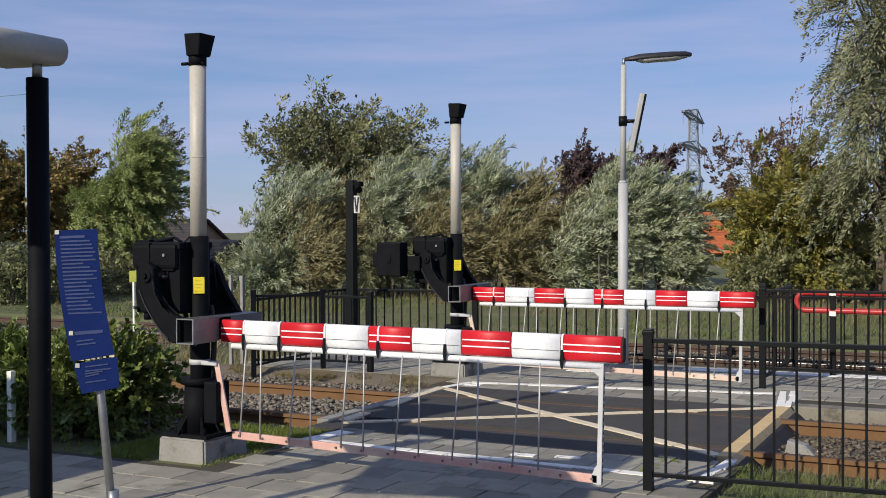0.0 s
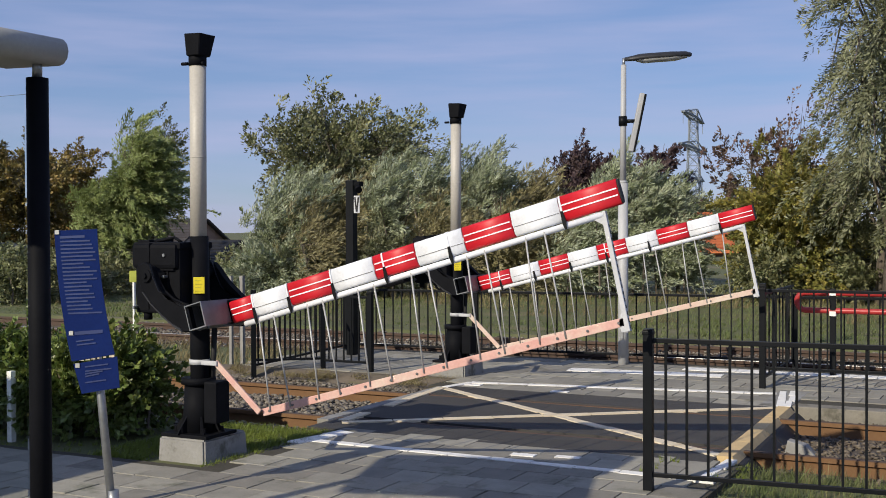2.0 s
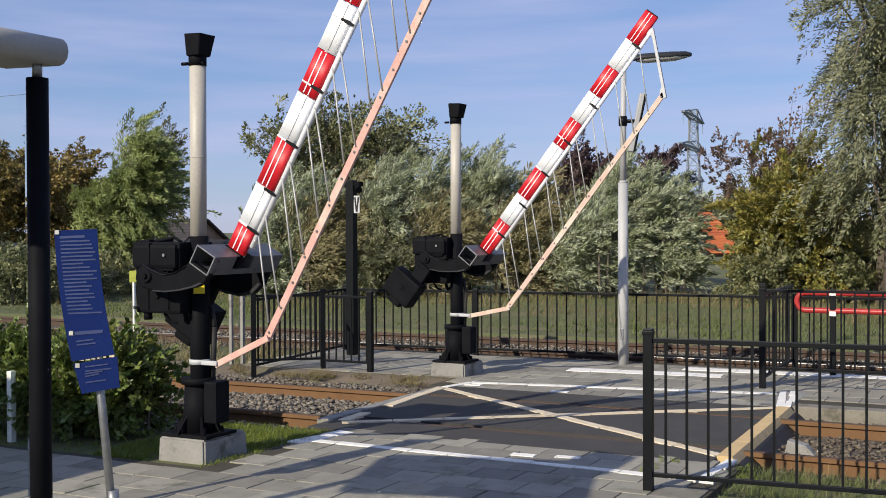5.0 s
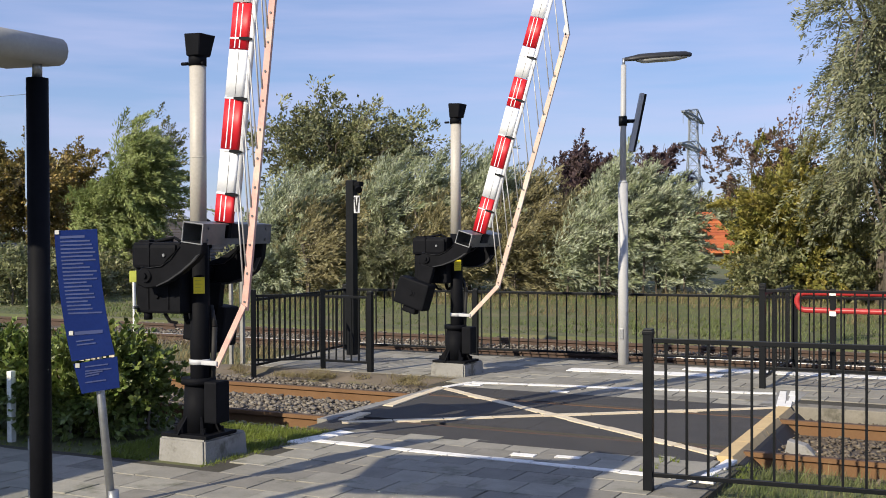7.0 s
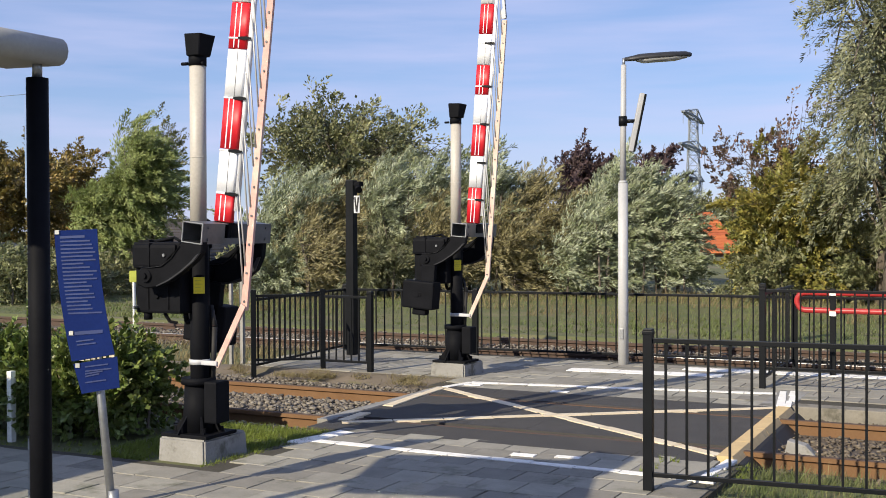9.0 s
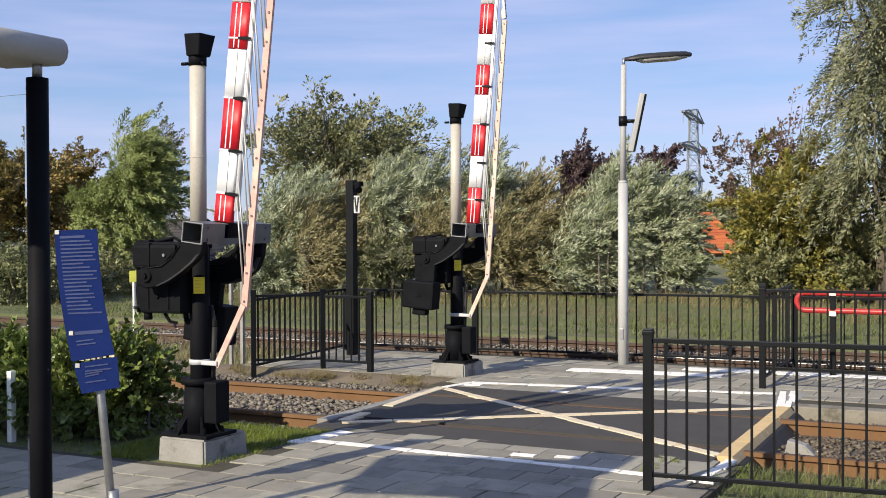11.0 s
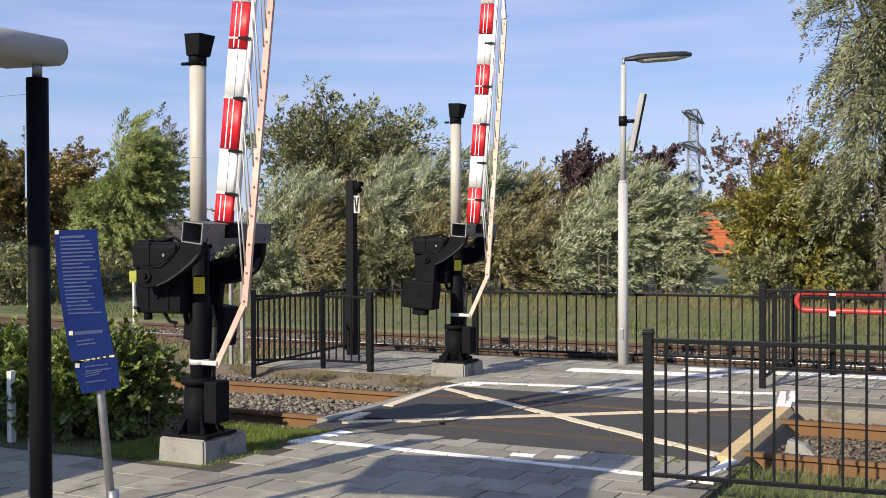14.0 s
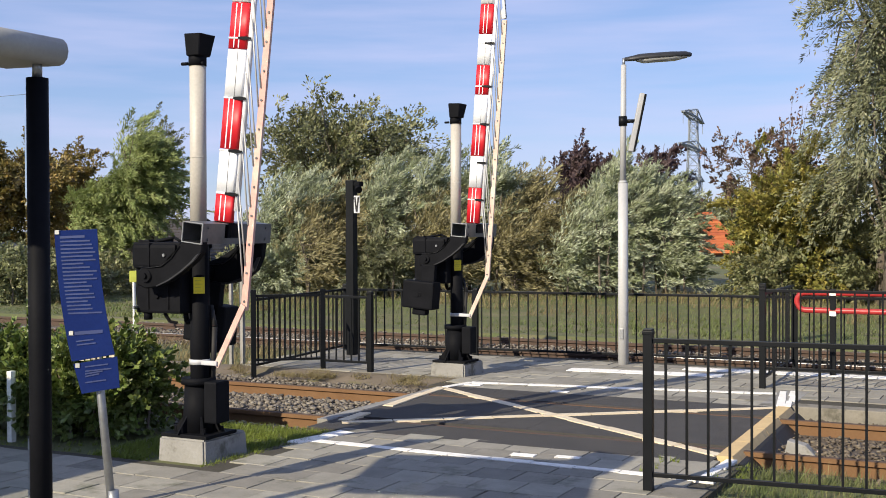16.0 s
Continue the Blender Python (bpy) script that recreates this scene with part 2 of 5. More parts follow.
def from_arrays(name, verts, faces, material):
    """One mesh from arrays of triangles or quads."""
    me = bpy.data.meshes.new(name)
    verts, faces = np.asarray(verts, np.float32), np.asarray(faces, np.int32)
    k = faces.shape[1]
    me.vertices.add(len(verts))
    me.vertices.foreach_set("co", verts.ravel())
    me.loops.add(faces.size)
    me.loops.foreach_set("vertex_index", faces.ravel())
    me.polygons.add(len(faces))
    me.polygons.foreach_set("loop_start", np.arange(0, faces.size, k, dtype=np.int32))
    me.update(calc_edges=True)
    me.materials.append(material)
    return me


# ---- setting ----
def ground_sheet():
    bm = bmesh.new()
    # one wide sheet, finer near the crossing
    xs = [-1500, -400, -120, -60, -40, -30, -24, -20, -16, -12, -9, -7, -6, -5, -4, -3, -2, -1, 1, 3, 6, 10, 16, 30, 60, 200, 1500]
    ys = [-1500, -300, -60, -20, -5, 0, 3, 5, 6, 7, 7.5, 7.8, 10.25, 10.55, 11, 12, 13.2, 13.4, 16.0, 16.4, 18, 20, 24, 28, 34, 45, 70, 150, 500, 1500]
    g = []
    for y in ys:
        row = []
        for x in xs:
            z = -0.05
            if 7.55 < y < 10.5 or 13.25 < y < 16.3:
                z = -0.25
            elif 10.5 < y < 13.25:
                z = -0.09
            if 17 < y < 60 and abs(x) < 60:
                z = -0.12 + 0.1 * noise.noise((x * 0.15, y * 0.15, 0))
            row.append(bm.verts.new((x, y, z)))
        g.append(row)
    for j in range(len(ys) - 1):
        for i in range(len(xs) - 1):
            bm.faces.new((g[j][i], g[j][i + 1], g[j + 1][i + 1], g[j + 1][i]))
    return tagged(part("ground", bm, M["soil"]), "rough grassy ground and meadow around the crossing", "ground", kind="structure")


ground_sheet()
R1, R2 = 8.2, 9.705          # the rails of the first track
R3, R4 = 13.85, 15.355       # the second track behind the fence


def strip(name, x0, x1, y0, y1, z0, z1, material, label, category, bevel=0.0):
    return tagged(part(name, made(box, x0, x1, y0, y1, z0, z1, bevel), material), label, category, kind="structure")


strip("ballast_bed", -60, 40, 7.78, 10.35, -0.34, -0.125, M["ballast"], "brown stony track bed beneath the rails", "track bed")
strip("ballast_bed", -60, 40, 13.3, 16.0, -0.34, -0.13, M["ballast"], "brown stony track bed of the far track", "track bed")


def rail(y, x0, x1, top=0.0, look_of="rust", head="rust_far"):
    bm = bmesh.new()
    prof = [(-0.07, -0.165), (0.07, -0.165), (0.07, -0.15), (0.012, -0.135), (0.012, -0.045), (0.036, -0.035), (0.036, -0.004),
            (-0.036, -0.004), (-0.036, -0.035), (-0.012, -0.045), (-0.012, -0.135), (-0.07, -0.15)]
    a = [bm.verts.new((x0, y + p, top + q)) for p, q in prof]
    b = [bm.verts.new((x1, y + p, top + q)) for p, q in prof]
    n = len(prof)
    for k in range(n):
        bm.faces.new((a[k], a[(k + 1) % n], b[(k + 1) % n], b[k]))
    bm.faces.new(a)
    bm.faces.new(b[::-1])
    ob = thing("rail", pose(0, 0, 0), "rust-brown steel rail on the stone track bed", "rail", "rails")
    part("rail_body", bm, M[look_of], ob)
    part("rail_head", made(box, x0, x1, y - 0.02, y + 0.02, top - 0.006, top, 0.002), M[head], ob, "worn running surface")


for y in (R1, R2):
    rail(y, -60, 40, -0.004)
rail(R3, -60, 40, -0.005, "rust_far", "shine")
rail(R4, -60, 40, -0.005, "rust_far", "rust_far")

# the carriageway over the first track: asphalt slabs beside and between the rails
CX0, CX1 = -5.16, -1.9


def asphalt():
    top = tagged(new("road"), "dark asphalt crossing deck with flange gaps along the rails", "road", kind="structure")
    for y0, y1 in ((7.66, R1 - 0.05), (R1 + 0.09, R2 - 0.09), (R2 + 0.05, 10.3)):
        bm = bmesh.new()
        n = 12
        # a skewed slab: the left end lies a little further out at the near side
        for k in range(n):
            xa, xb = CX0 + (CX1 - CX0) * k / n, CX0 + (CX1 - CX0) * (k + 1) / n
            box(bm, xa, xb, y0, y1, -0.2, 0.004 * noise.noise((xa, y0, 0)))
        part("asphalt_slab", bm, M["asphalt"], top)
    return top


road = asphalt()


def paint(name, p, q, w, material, label, z=0.004, piece=0.3, keep=0.9, seed=1):
    """A painted line on the ground from p to q, in short lengths as the tiles break it."""
    rnd = random.Random(seed)
    p, q = Vector(p), Vector(q)
    d = (q - p)
    n = max(1, round(d.length / piece))
    s = Vector((-d.y, d.x)).normalized()
    ob = tagged(new(name), label, "road marking", kind="structure")
    for k in range(n):
        if rnd.random() > keep:
            continue
        a, b = p + d * ((k + 0.012) / n), p + d * ((k + 0.988) / n)
        w0, w1 = w * rnd.uniform(0.8, 1.05) / 2, w * rnd.uniform(0.8, 1.05) / 2
        bm = bmesh.new()
        o = s * rnd.uniform(-0.01, 0.01)
        vs = [a - s * w0 + o, b - s * w1 + o, b + s * w1 + o, a + s * w0 + o]
        lo = [bm.verts.new((v.x, v.y, z - 0.02)) for v in vs]
        hi = [bm.verts.new((v.x, v.y, z + 0.002 * rnd.random())) for v in vs]
        bm.faces.new(hi)
        for i in range(4):
            bm.faces.new((lo[i], lo[(i + 1) % 4], hi[(i + 1) % 4], hi[i]))
        part("paint_length", bm, material, ob)
    return ob


# edge beams at both ends of the deck
def edge_beam(x0, w, material, lift, label, y0=7.75, y1=10.3, dx=0.0):
    ob = thing("edge_beam", pose(0, 0, 0), label, "edge beam", "edge beams of the crossing deck")
    n = 4
    for k in range(n):
        ya, yb = y0 + (y1 - y0) * k / n + 0.006, y0 + (y1 - y0) * (k + 1) / n - 0.006
        s0, s1 = dx * k / n, dx * (k + 1) / n
        bm = bmesh.new()
        v = []
        for y, s in ((ya, s0), (yb, s1)):
            v.append([bm.verts.new((x0 + s + a, y, b)) for a, b in ((0, -0.2), (0, lift), (w * 0.75, lift), (w, lift - 0.05), (w, -0.2))])
        for i in range(5):
            bm.faces.new((v[0][i], v[0][(i + 1) % 5], v[1][(i + 1) % 5], v[1][i]))
        bm.faces.new(v[0])
        bm.faces.new(v[1][::-1])
        part("beam_block", bm, material, ob)
    return ob


right_beam = edge_beam(-1.9, 0.14, M["edge"], 0.012, "cream-painted sloping concrete beam along the deck edge", 7.84, 10.3, -0.05)
for k in range(4):
    # dark rubber skirt sloping down beside each cream block
    ya, yb = 7.846 + 0.615 * k, 8.449 + 0.615 * k
    bm = bmesh.new()
    v = [[bm.verts.new((-1.757 - 0.05 * (y - 7.84) / 2.46 + a, y, b)) for a, b in ((0, -0.2), (0, -0.036), (0.03, -0.042), (0.13, -0.13), (0.13, -0.2))] for y in (ya, yb)]
    for i in range(5):
        bm.faces.new((v[0][i], v[0][(i + 1) % 5], v[1][(i + 1) % 5], v[1][i]))
    bm.faces.new(v[0])
    bm.faces.new(v[1][::-1])
    part("beam_skirt", bm, M["dark"], right_beam, "dark rubber skirt")
edge_beam(-5.3, 0.14, M["concrete"], 0.0, "weathered grey concrete beam along the deck edge", 8.02, 10.25, 0.0)
strip("kerb_block", -2.14, -1.86, 10.32, 11.4, -0.25, 0.002, M["concrete"], "weathered concrete kerb block at the deck corner", "kerb", 0.012)
strip("platform_edge", -1.86, 30, 10.42, 10.62, -0.4, 0.0, M["pale_concrete"], "weathered concrete wall below the far paving", "retaining wall", 0.01)


def verge():
    """A low uneven bank of dirt between the track bed and the old path."""
    bm = bmesh.new()
    nx = 60
    prof = ((10.2, -0.14), (10.4, -0.10), (10.6, -0.055), (10.78, -0.014), (10.88, -0.002), (10.98, -0.035))
    g = []
    for k in range(nx + 1):
        x = -11.5 + 6.2 * k / nx
        g.append([bm.verts.new((x, y + 0.05 * noise.noise((x * 2, y, 1)), z + (0.03 if y < 10.7 else 0.008) * noise.noise((x * 3, y * 3, 0)))) for y, z in prof])
    for a, b in zip(g, g[1:]):
        for j in range(len(prof) - 1):
            bm.faces.new((a[j], b[j], b[j + 1], a[j + 1])).smooth = True
    tagged(part("verge", bm, M["dirt"]), "bare brown dirt bank between track and path", "verge", kind="structure")


verge()
strip("verge_soil", -6.1, -4.92, 6.08, 7.64, -0.3, -0.028, M["soil"], "mossy soil beside the barrier footing", "verge")


def deflector(x, y):
    ob = thing("deflector_plate", pose(x, y, -0.14), "grey sloping concrete wedge beside the rail", "wedge")
    part("wedge", made(prism, [(0, 0), (0.26, 0), (0.16, 0.1), (0.03, 0.13)], 0, 0.12, 0.006), M["concrete"], ob)


deflector(-1.62, 8.75)

# ---- fences ----


def fence(p, q, top, low, posts, label, gap=0.135, knob=True, ground=0.0, post=0.029, reach=0.05, first=None):
    """A rail fence from p to q: square posts at the given shares of its length, two rails, thin upright bars."""
    p, q = Vector(p), Vector(q)
    d = q - p
    L = d.length
    a = math.degrees(math.atan2(d.y, d.x))
    ob = thing("fence", pose(p.x, p.y, ground, 0, 0, a), label, "fence", "fences")
    h = top - ground
    lo = low - ground
    for s in posts:
        bm = made(box, s * L - post, s * L + post, -post, post, -0.3, h + reach, 0.004)
        box(bm, s * L - post * 1.12, s * L + post * 1.12, -post * 1.12, post * 1.12, h + reach - 0.035, h + reach - 0.012, 0.003)
        part("post", bm, M["fence"], ob)
    for z, t in ((h - 0.02, 0.0145), (lo, 0.0135)):
        part("rail_bar", made(box, 0, L, -0.014, 0.014, z - t, z + t, 0.003), M["fence"], ob)
    n = max(2, math.ceil(L / gap))
    bar = data("bar", made(box, -0.0074, 0.0074, -0.0074, 0.0074, lo, h - 0.03), M["fence"])
    for k in range(0, n):
        x = (gap * 0.8 if first is None else first) + k * gap
        if x > L - 0.02 or any(abs(x - s * L) < post * 1.3 for s in posts):
            continue
        part("bar", bar, None, ob, m=pose(x, 0, 0))
    return ob


fence((-2.03, 6.68), (1.6, 6.98), 0.925, 0.095, (0, 0.47, 1), "dark steel railing beside the near pavement", 0.1256, first=0.105)
fence((-2.33, 11.5), (4.5, 11.75), 0.985, 0.2, (0, 0.5, 1), "dark steel railing on the far platform", 0.1255, first=0.112)
fence((-2.33, 11.5), (-2.36, 13.3), 0.95, 0.1, (0,), "short dark steel railing running back to the fence", 0.2)
fence((-8.06, 12.9), (5.5, 13.9), 0.82, 0.08, (0, 0.1366, 0.422, 0.72, 1), "long dark steel fence before the second track", 0.1237, first=0.0815, reach=0.02)
fence((-7.77, 10.48), (-7.16, 10.97), 0.865, 0.12, (0, 1), "dark steel railing beside the old path", 0.06, ground=-0.04)
fence((-7.16, 10.97), (-6.53, 10.97), 0.85, 0.1, (1,), "dark steel railing panel beside the old path", 0.1, ground=-0.04)
fence((-7.77, 10.48), (-8.06, 12.9), 0.82, 0.06, (1,), "dark steel railing running back beside the path", 0.13, ground=-0.04)

# ---- level crossing barriers ----
PIVOT = Vector((-0.20, 0, 1.27))
LINK_AT, LINK, HANG = Vector((0.195, 0, 0.65)), 0.455, 0.615
NEAR = ((0.0, -0.2), (0.5, -0.2), (0.8, 0.4), (1.0, 2.0), (1.5, 7.9), (2.0, 15.7), (2.5, 24.1), (3.0, 32.2), (3.5, 39.5), (4.0, 46.7), (4.2, 49.4),
        (4.9, 59.0), (5.6, 67.6), (6.3, 75.4), (6.5, 77.9), (6.8, 81.9), (7.0, 83.2), (7.5, 83.5), (16.0, 83.5))
FAR = ((0.0, 0.1), (0.5, 0.1), (0.8, 0.7), (1.0, 2.2), (1.5, 7.6), (2.0, 14.2), (2.5, 20.9), (3.0, 27.8), (3.5, 34.1), (4.0, 40.2), (4.2, 42.6),
       (4.9, 50.9), (5.6, 58.4), (6.3, 65.5), (6.5, 67.5), (7.0, 73.1), (7.5, 79.0), (8.0, 84.4), (8.3, 85.4), (8.5, 85.5), (16.0, 85.5))
# boom angle, then the swing and reach of the link about the mast's ear
SWING = ((-0.2, -78.0, 0.5), (7.9, -55.3, 0.476), (24.1, -25.5, 0.488), (39.5, -7.9, 0.434), (83.5, 61.1, 0.434))
MOVES = []


def sheath(bm, x0, x1, hy, hz, zc, n=20):
    ring = []
    for x in (x0, x1):
        ring.append([bm.verts.new((x, hy * math.copysign(abs(math.cos(k * math.tau / n)) ** 0.55, math.cos(k * math.tau / n)), zc + hz * math.copysign(abs(math.sin(k * math.tau / n)) ** 0.7, math.sin(k * math.tau / n)))) for k in range(n)])
    for k in range(n):
        f = bm.faces.new((ring[0][k], ring[0][(k + 1) % n], ring[1][(k + 1) % n], ring[1][k]))
        f.smooth = True
    bm.faces.new(ring[0][::-1])
    bm.faces.new(ring[1])


def barrier(x, y, stripes, weight_side, angles, end, straps, label):
    ob = thing("level_crossing_barrier", pose(x, y, 0), label, "barrier", "level crossing barriers")
    # footing
    bm = bmesh.new()
    lo = [(-0.22, -0.19), (0.2, -0.19), (0.2, 0.31), (-0.22, 0.31)]
    a = [bm.verts.new((u * 1.03, v * 1.03, -0.25)) for u, v in lo]
    b = [bm.verts.new((u * 0.95, v * 0.95, 0.14)) for u, v in lo]
    bm.faces.new(b)
    for k in range(4):
        bm.faces.new((a[k], a[(k + 1) % 4], b[(k + 1) % 4], b[k]))
    bmesh.ops.bevel(bm, geom=list(bm.edges), offset=0.014, segments=2, affect="EDGES")
    part("footing", bm, M["concrete"], ob, "chipped grey concrete footing")
    # mast
    bm = made(tube, (0.016, 0, 0.15), (0.014, 0, 1.54), 0.071, 0.066, 24)
    part("lower_mast", bm, M["black"], ob, "black painted steel mast")
    bm = made(tube, (0.008, 0, 1.5), (0.014, 0, 2.745), 0.058, 0.058, 24)
    tube(bm, (0.011, 0, 2.09), (0.011, 0, 2.097), 0.059, 0.059, 24)
    part("upper_mast", bm, M["cream"], ob, "cream painted upper mast")
    bm = made(tube, (0, 0, 0.14), (0, 0, 0.50), 0.115, 0.098, 18)
    box(bm, -0.2, 0.2, -0.17, 0.17, 0.14, 0.165, 0.004)
    for k in range(6):
        g = k * math.tau / 6 + 0.3
        u, v = math.cos(g), math.sin(g)
        mm = pose(0, 0, 0, 0, 0, math.degrees(g))
        prism_pts = [(0.09, 0.165), (0.19, 0.165), (0.1, 0.29)]
        a = [bm.verts.new(mm @ Vector((p, -0.008, q))) for p, q in prism_pts]
        b = [bm.verts.new(mm @ Vector((p, 0.008, q))) for p, q in prism_pts]
        bm.faces.new(a)
        bm.faces.new(b[::-1])
        for i in range(3):
            bm.faces.new((a[i], b[i], b[(i + 1) % 3], a[(i + 1) % 3]))
        tube(bm, (0.17 * u, 0.15 * v, 0.16), (0.17 * u, 0.15 * v, 0.205), 0.017, 0.017, 6)
    part("base", bm, M["black"], ob, "black cast base with ribs and bolts")
    part("collar", made(tube, (0, 0, 0.5), (0, 0, 0.545), 0.122, 0.122, 18), M["black"], ob)
    bm = made(box, 0.115, 0.225, -0.09, 0.06, 0.24, 0.53, 0.012)
    tube(bm, (0.1, 0, 0.4), (0.13, 0, 0.4), 0.03, 0.03, 8)
    part("cable_box", bm, M["black"], ob, "black cable box on the base")
    bm = made(tube, (0.09, 0.04, 0.5), (0.105, 0.05, 0.9), 0.02, 0.02, 10)
    tube(bm, (0.105, 0.05, 0.9), (0.06, 0.07, 1.05), 0.02, 0.016, 10)
    part("cable", bm, M["dark"], ob, "black cable along the mast")
    bm = made(tube, (0.015, 0, 0.64), (0.015, 0, 0.676), 0.075, 0.077, 22)
    part("clamp_band", bm, M["post"], ob, "pale clamp band on the mast")
    part("clamp_ear", made(box, 0.07, 0.205, -0.06, -0.03, 0.64, 0.672, 0.006), M["post"], ob, "pale clamp ear holding the link")
    turn = pose(0.02, 0, 0, 0, 0, 33)
    tag = part("warning_label", made(box, -0.038, 0.038, -0.078, -0.062, 1.14, 1.255, 0.002, turn), M["yellow"], ob, "yellow warning label on the mast")
    for k in range(4):
        part("label_print", made(box, -0.027, 0.025 - 0.012 * (k % 2), -0.0795, -0.077, 1.156 + 0.024 * k, 1.160 + 0.024 * k, 0, turn), M["print_grey"], tag)
    # bell hood on top
    bm = made(tube, (0.012, 0, 2.735), (0.012, 0, 2.82), 0.063, 0.063, 18)
    tube(bm, (-0.11, -0.02, 2.755), (-0.06, -0.02, 2.755), 0.012, 0.012, 8)
    tube(bm, (0.06, -0.02, 2.75), (0.085, -0.02, 2.75), 0.012, 0.012, 8)
    part("bell_neck", bm, M["black"], ob)
    bm = bmesh.new()
    a = [bm.verts.new(c) for c in ((-0.03, -0.075, 2.8), (0.08, -0.075, 2.8), (0.08, 0.06, 2.8), (-0.03, 0.06, 2.8))]
    b = [bm.verts.new(c) for c in ((-0.036, -0.09, 2.955), (0.105, -0.09, 2.95), (0.115, 0.075, 2.95), (-0.03, 0.075, 2.955))]
    bm.faces.new(a[::-1])
    bm.faces.new(b)
    for k in range(4):
        bm.faces.new((a[k], a[(k + 1) % 4], b[(k + 1) % 4], b[k]))
    bmesh.ops.bevel(bm, geom=list(bm.edges), offset=0.006, segments=1, affect="EDGES")
    part("bell_hood", bm, M["black"], ob, "black tapered bell hood")
    # drive housing
    bm = made(box, -0.42, -0.02, -0.17, 0.17, 1.0, 1.475, 0.02)
    box(bm, -0.43, -0.01, -0.18, 0.18, 1.45, 1.5, 0.012)
    for zz in (1.12, 1.4):
        tube(bm, (-0.22, -0.185, zz), (-0.22, -0.16, zz), 0.016, 0.016, 8)
    tube(bm, (-0.35, -0.12, 1.02), (-0.35, -0.12, 0.95), 0.03, 0.03, 10)
    tube(bm, (-0.12, 0.0, 1.02), (-0.1, 0, 0.93), 0.018, 0.018, 8)
    tube(bm, (-0.1, 0, 0.93), (-0.03, 0, 0.95), 0.018, 0.018, 8)
    box(bm, -0.31, -0.295, -0.178, -0.16, 1.03, 1.44)
    box(bm, -0.13, -0.115, -0.178, -0.16, 1.03, 1.44)
    box(bm, -0.2, -0.06, -0.19, -0.165, 1.3, 1.38, 0.006)
    box(bm, -0.425, -0.03, -0.205, 0.175, 1.315, 1.488, 0.028)
    box(bm, -0.27, -0.255, -0.212, 0.18, 1.3, 1.494, 0.006)
    tube(bm, (-0.2, -0.12, 1.0), (-0.17, -0.1, 0.94), 0.012, 0.012, 6)
    tube(bm, (-0.17, -0.1, 0.94), (-0.12, -0.08, 0.93), 0.012, 0.012, 6)
    part("drive_housing", bm, M["black"], ob, "black drive housing on the mast")
    bm = made(box, -0.4, -0.3, -0.16, 0.1, 1.495, 1.515, 0.004)
    tube(bm, (-0.33, -0.1, 1.5), (-0.12, -0.1, 1.53), 0.011, 0.011, 8)
    tube(bm, (-0.12, -0.1, 1.53), (-0.06, -0.1, 1.5), 0.011, 0.011, 8)
    part("housing_lid", bm, M["black"], ob)
    part("shaft", made(tube, (PIVOT.x, -0.29, PIVOT.z), (PIVOT.x, 0.45, PIVOT.z), 0.05, 0.05, 16), M["black"], ob)
    for sy in (-0.172,):
        for px_, pz_ in ((-0.4, 1.04), (-0.125, 1.41), (-0.13, 1.26)):
            part("bolt_head", made(tube, (px_, sy - 0.045, pz_), (px_, sy + 0.01, pz_), 0.012, 0.012, 6), M["steel"], ob)
    part("mast_bracket", made(box, -0.08, 0.05, -0.05, 0.05, 1.02, 1.5, 0.01), M["black"], ob)
    # boom with both fork arms, turning about the shaft
    boom = part("boom", made(tube, (0.36, 0, -0.386), (end - 0.02, 0, -0.386), 0.02, 0.02, 12), M["white"], ob, "red and white barrier boom")
    MOVES.append((boom, "boom", None, ob, angles))
    outer = [(-0.075, 0.075), (-0.09, 0.0), (-0.065, -0.1), (-0.01, -0.205), (0.07, -0.315), (0.15, -0.405), (0.21, -0.455), (0.285, -0.462),
             (0.285, -0.283), (0.22, -0.26), (0.14, -0.205), (0.08, -0.13), (0.06, -0.03), (0.055, 0.05), (0.0, 0.095), (-0.05, 0.09)]
    def strip(pts, f):
        return pts + [(u * f + (1 - f) * 0.06, v * f - (1 - f) * 0.13) for u, v in reversed(pts)]
    for sy, nm in ((-0.275, "front_arm"), (0.405, "rear_arm")):
        shape = outer if sy < 0 else [(-0.075, 0.075), (-0.09, 0.0), (-0.08, -0.1), (-0.055, -0.21), (-0.01, -0.33), (0.07, -0.42), (0.17, -0.455), (0.27, -0.458), (0.27, -0.29), (0.235, -0.25), (0.2, -0.2), (0.15, -0.13), (0.11, -0.06), (0.085, 0.0), (0.06, 0.055), (0.0, 0.095), (-0.05, 0.09)]
        part(nm, made(prism, shape, sy - 0.028, sy + 0.028, 0.008), M["black"], boom, "black curved fork arm")
        # rims in the lighter black, so the arm's edges look lit
        part("arm_rim", made(prism, strip(shape[2:7], 0.9), sy - 0.042, sy - 0.026, 0.003), M["sheen_black"], boom, "raised rim of the fork arm")
        part("arm_rim", made(prism, strip(outer[9:14], 1.1), sy - 0.042, sy - 0.026, 0.003), M["sheen_black"], boom, "raised rim of the fork arm")
        part("hub", made(tube, (0, sy - 0.045, 0), (0, sy + 0.045, 0), 0.045, 0.04, 16), M["black"], boom)
        part("hub_bolt", made(tube, (0, sy - 0.06, 0), (0, sy - 0.044, 0), 0.02, 0.02, 6), M["black"], boom)
    # hollow cross beam between the arms
    y0, y1 = -0.31, 0.465
